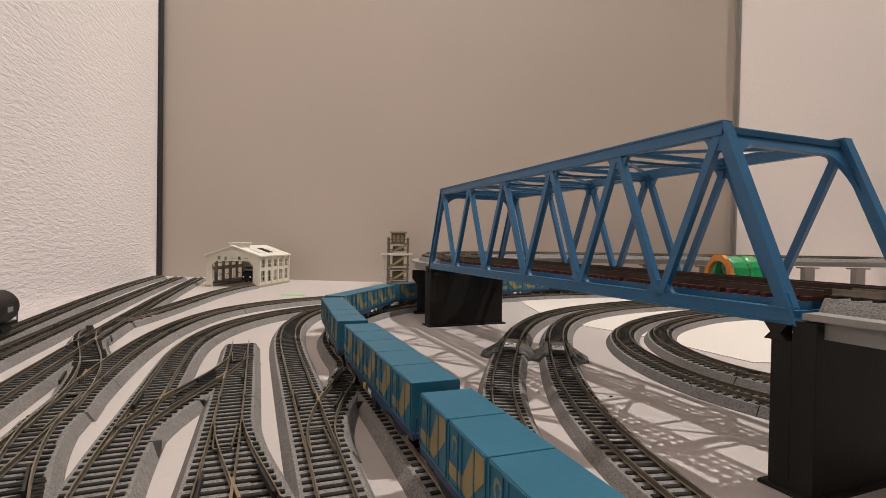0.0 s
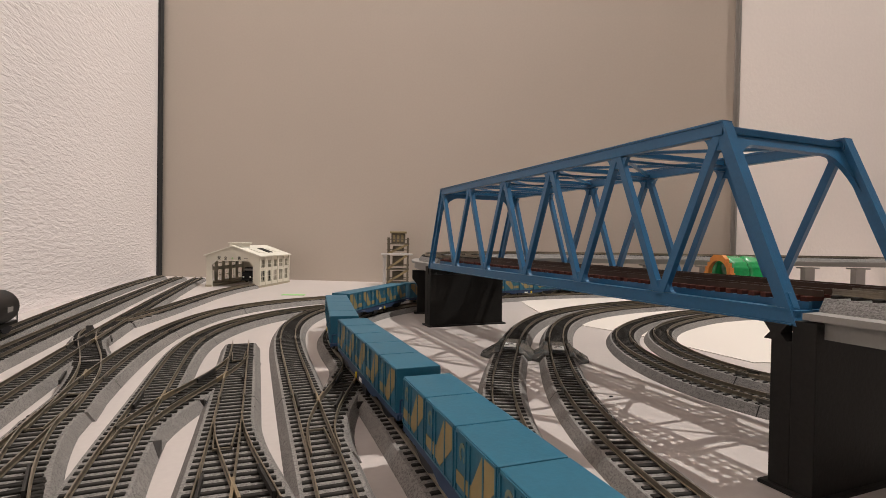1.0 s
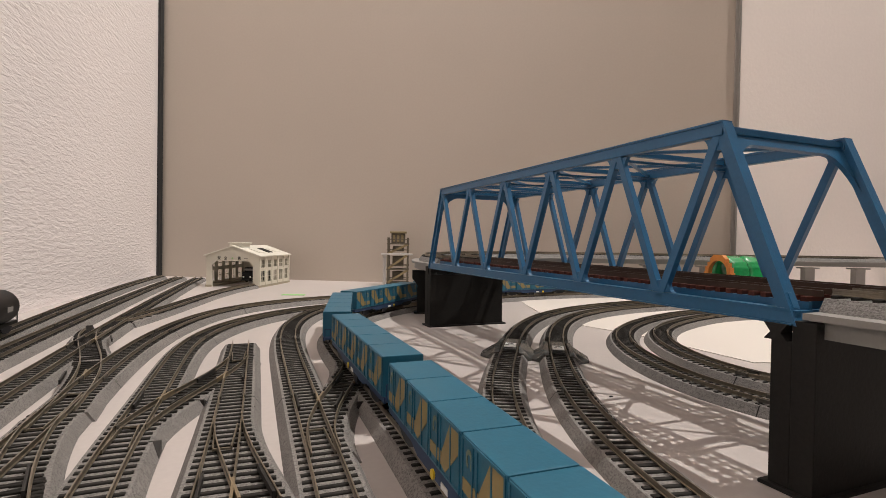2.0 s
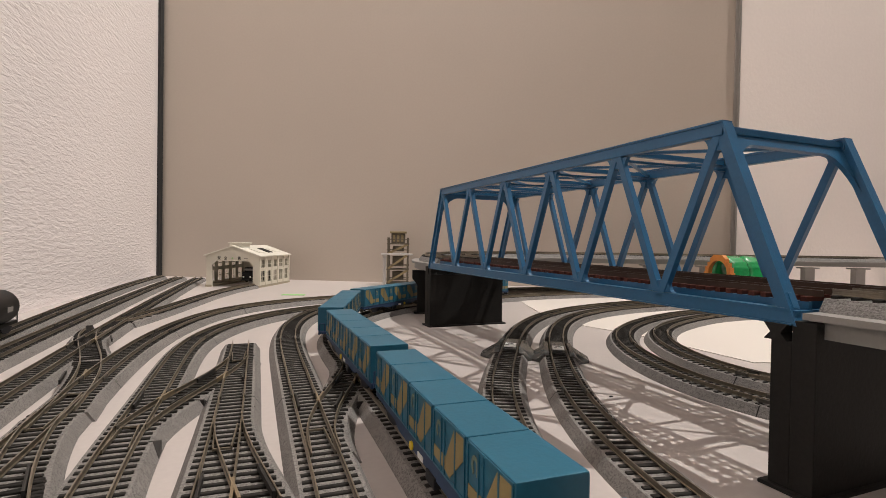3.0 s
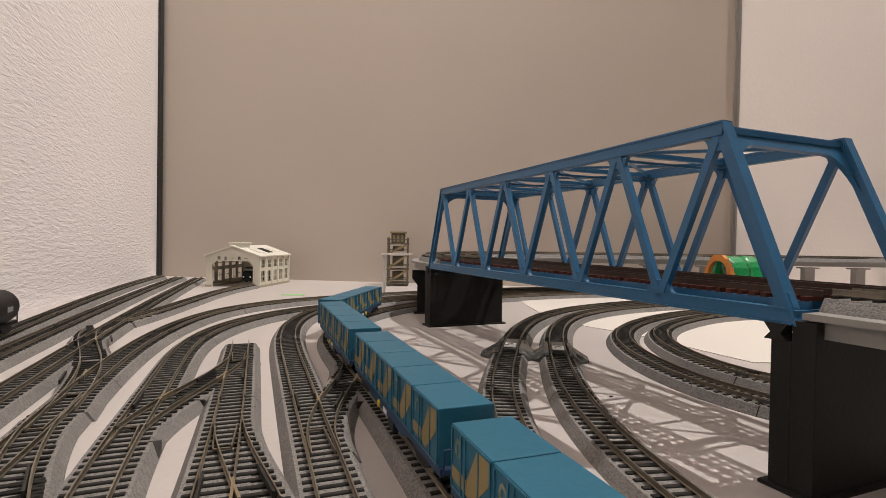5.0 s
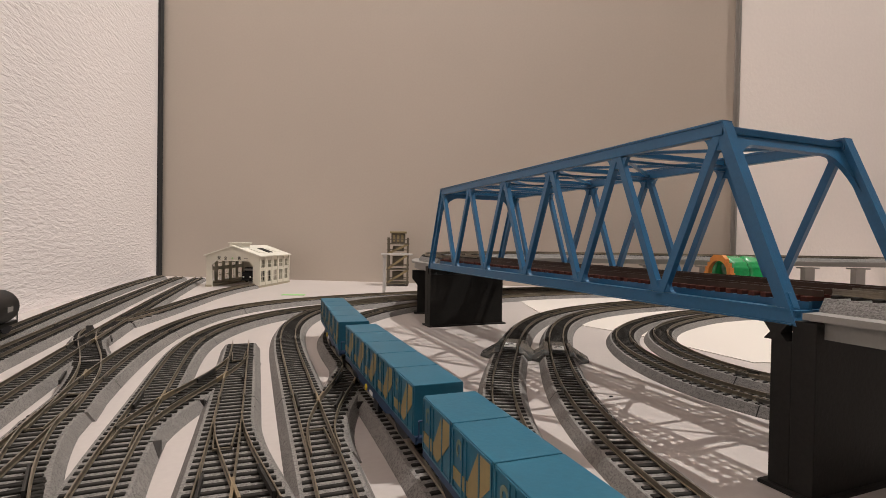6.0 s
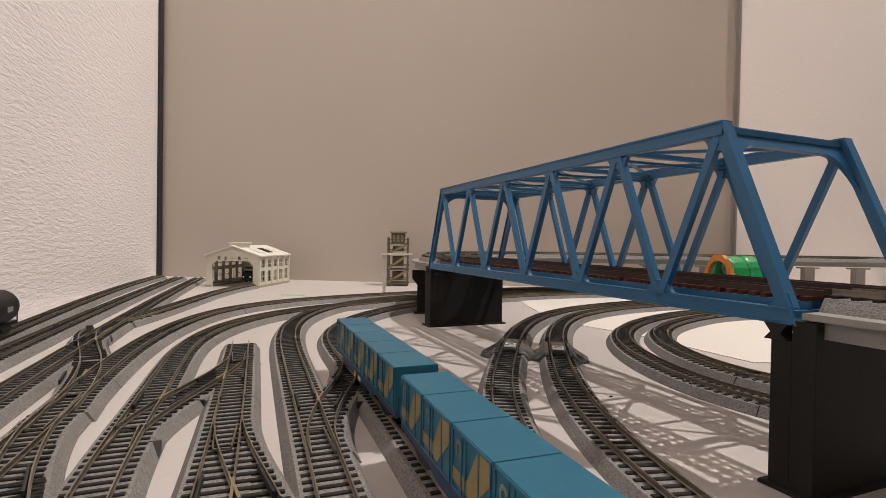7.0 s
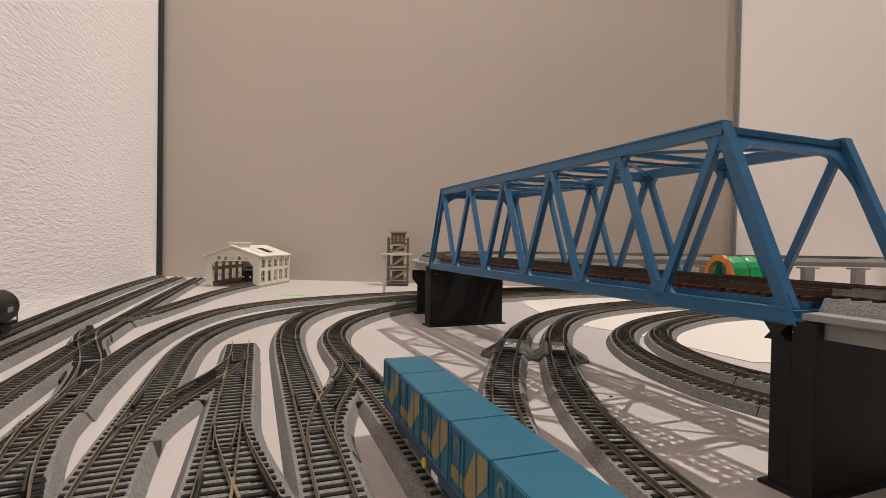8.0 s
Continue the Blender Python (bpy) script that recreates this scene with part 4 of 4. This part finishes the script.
# ---- frogs, guard rails, rail joiners and joint clips ----
def frog(straight, curved, x, y, away):
    """A brass V where a rail of each route crosses near (x, y); `away` is the sense along y in which the legs run."""
    best = None
    for side in (-1, 1):
        rails = []
        for way, sign in ((WAYS[straight], side), (WAYS[curved], -side)):
            s0 = nearest(way, x, y)
            rails.append(np.array([way.at(s) + np.array((way.turn(s)[1], -way.turn(s)[0])) * sign * GAUGE for s in np.arange(s0 - 30, s0 + 30, 1.0)]))
        gap = np.linalg.norm(rails[0][:, None] - rails[1][None], axis=2)
        score = gap * 6 + np.linalg.norm(rails[0] - np.array((x, y)), axis=1)[:, None]
        i = np.unravel_index(np.argmin(score), score.shape)
        if best is None or score[i] < best[0]:
            best = (score[i], rails[0][i[0]])
    x, y = (float(v) for v in best[1])
    legs = []
    for way in (WAYS[straight], WAYS[curved]):
        d = way.turn(nearest(way, x, y))
        legs.append(Vector(d * (1 if d[1] * away > 0 else -1)).to_3d())
    mid = ((legs[0] + legs[1]) / 2).normalized()
    th = thing("turnout_frog", "brass-coloured turnout frog between the running rails", "frog", Matrix.Translation((x * MM, y * MM, 4.7 * MM)), "turnout frogs")
    for lift, leg in zip((0.9, 0.96), legs):
        part("frog_leg", bar(bmesh.new(), leg * -3.0 + Vector((0, 0, lift)), leg * 9 + Vector((0, 0, lift)), 0.8, 2.0, bevel=0.1), M_BRASS, th)
        side = leg.cross(Vector((0, 0, 1)))
        for s in (-1, 1):
            if (side * s).dot(legs[0] + legs[1] - leg * 2) < 0:
                g = side * s * (GAUGE * 2 - 1.1)
                part("guard_rail", bar(bmesh.new(), g + leg * -8 + Vector((0, 0, 0.9)), g + leg * 10 + Vector((0, 0, 0.9)), 0.8, 1.9, bevel=0.1), M_GUARD, th, "black guard rail")
    across = mid.cross(Vector((0, 0, 1)))
    # the movable point blades: a narrow brass frame between the running rails
    way = WAYS[straight]
    s0 = nearest(way, x, y)
    back = -1 if way.turn(s0)[1] * away > 0 else 1

    def inside(reach_back, off):
        s = s0 + back * reach_back
        q, d = way.at(s), way.turn(s)
        return Vector((q[0] - x + d[1] * off, q[1] - y - d[0] * off, 0.75))

    if 4 < s0 + back * 52 < way.length - 4:
        for off in (-1, 1):
            part("point_blade", bar(bmesh.new(), inside(30, off * 2.6), inside(50, off * 3.5), 0.45, 1.3, bevel=0.1), M_RAIL, th)
        part("blade_bar", bar(bmesh.new(), inside(30, -2.8), inside(30, 2.8), 0.7, 0.6), M_RAIL, th)
    part("tie_bar", bar(bmesh.new(), mid * -30 - across * 4.0 + Vector((0, 0, 0.3)), mid * -30 + across * 4.0 + Vector((0, 0, 0.1)), 1.0, 0.5), M_GUARD, th)


for row in (("third", "crossover_right", -49, 202, 1),
            ("train", "crossover_right", -39, 229, -1),
            ("stub", "stub_branch", -57, 135, -1),
            ("second", "crossover_middle", -110, 193, 1),
            ("stub", "crossover_middle", -102, 240, -1),
            ("outer", "crossover_left", -169, 246, 1),
            ("shed_siding", "crossover_left", -214, 298, -1),
            ("outer", "outer_branch", -120, 139, -1)):
    frog(*row)


def bed_pocket(key, x, y, turn):
    """A dark triangular pocket where the sloped shoulder of a turnout's bed is cut off."""
    way = WAYS[key]
    h = way.heading(nearest(way, x, y)) + radians(turn)
    bm = prism(bmesh.new(), [(-3.6, 0), (3.2, 0), (-2.6, 4.1), (-3.4, 4.1)], 3.8, Matrix.Translation((0, -1.9 * MM, 0)))
    ob = tagged(part("bed_pocket", bm, M_POCKET), "dark triangular pocket at the end of a track bed", "track clip", "track bed pockets")
    ob.matrix_basis = Matrix.Translation((x * MM, y * MM, 0)) @ Matrix.Rotation(h, 4, "Z")


for row in (("outer", -137, 193, 180), ("second", -90, 158, 180), ("crossover_middle", -97, 206, 0), ("stub", -73, 193, 180), ("train", -65, 293, 0),
            ("train", -33, 207, 0), ("shed_siding", -196, 264, 180), ("shed_lead", -251, 514, 180), ("shed_siding", -258, 371, 0), ("crossover_left", -232, 359, 0)):
    bed_pocket(*row)


def track_joints():
    """Every length of bed ends in a fine gap, with a pair of metal rail joiners."""
    joiner = shared_box("rail_joiner", 6.0, 1.5, 1.5, M_JOINER)
    for th in [o for o in scene.objects if o.name.split(".")[0] == "track"]:
        way = next(w for k, w in WAYS.items() if LABELS.get(k, "curved main track carrying the container train") == th["label"])
        for s in np.arange(95, way.length - 20, 124):
            prof = [(o * 1.005, h * 1.01) for o, h in BED]
            part("bed_joint", sweep(bmesh.new(), way, prof, [s - 0.22, s + 0.22]), M_GUARD, th)
            q, h = way.at(s), way.heading(s)
            for side in (-GAUGE, GAUGE):
                ob = new("rail_joiner", joiner)
                ob.parent = th
                ob.matrix_basis = Matrix.Translation((q[0] * MM, q[1] * MM, 4.65 * MM)) @ Matrix.Rotation(h, 4, "Z") @ Matrix.Translation((0, side * MM, 0))


track_joints()


# ---- movement ----
SPEED = 98.8


def motions():
    """The train rolls towards the near edge of the board and slows a little on the way."""
    way = TRAIN_WAY
    s0 = nearest(way, *ANCHOR) - 55.3
    times = [k * 0.25 for k in range(33)]
    for i, wagon in enumerate(WAGONS):
        rows, lead, trail = [], [], []
        for t in times:
            s = s0 + WAGON_PITCH * (6 - i) - SPEED * t - 1.0 - 6.5 * (1 - ((t - 4) / 4) ** 2)
            a, b = way.at(s + 37), way.at(s - 37)
            d = b - a
            yaw = math.atan2(d[1], d[0])
            c = (a + b) / 2
            rows.append((t, Matrix.Translation((c[0] * MM, c[1] * MM, RAIL_TOP * MM)) @ Matrix.Rotation(yaw, 4, "Z")))
            for where, out in ((s + 37, trail), (s - 37, lead)):
                h = way.turn(where)
                swing = (math.atan2(-h[1], -h[0]) - yaw + math.pi) % (2 * math.pi) - math.pi
                x = -37 if out is trail else 37
                out.append((t, Matrix.Translation((x * MM, 0, 0)) @ Matrix.Rotation(swing, 4, "Z")))
        walk(wagon, rows)
        pair = [o for o in wagon.children if o.name.startswith("bogie")]
        for ob in pair:
            walk(ob, trail if ob.location.x < 0 else lead)


ANCHOR = (-42, 252)
motions()
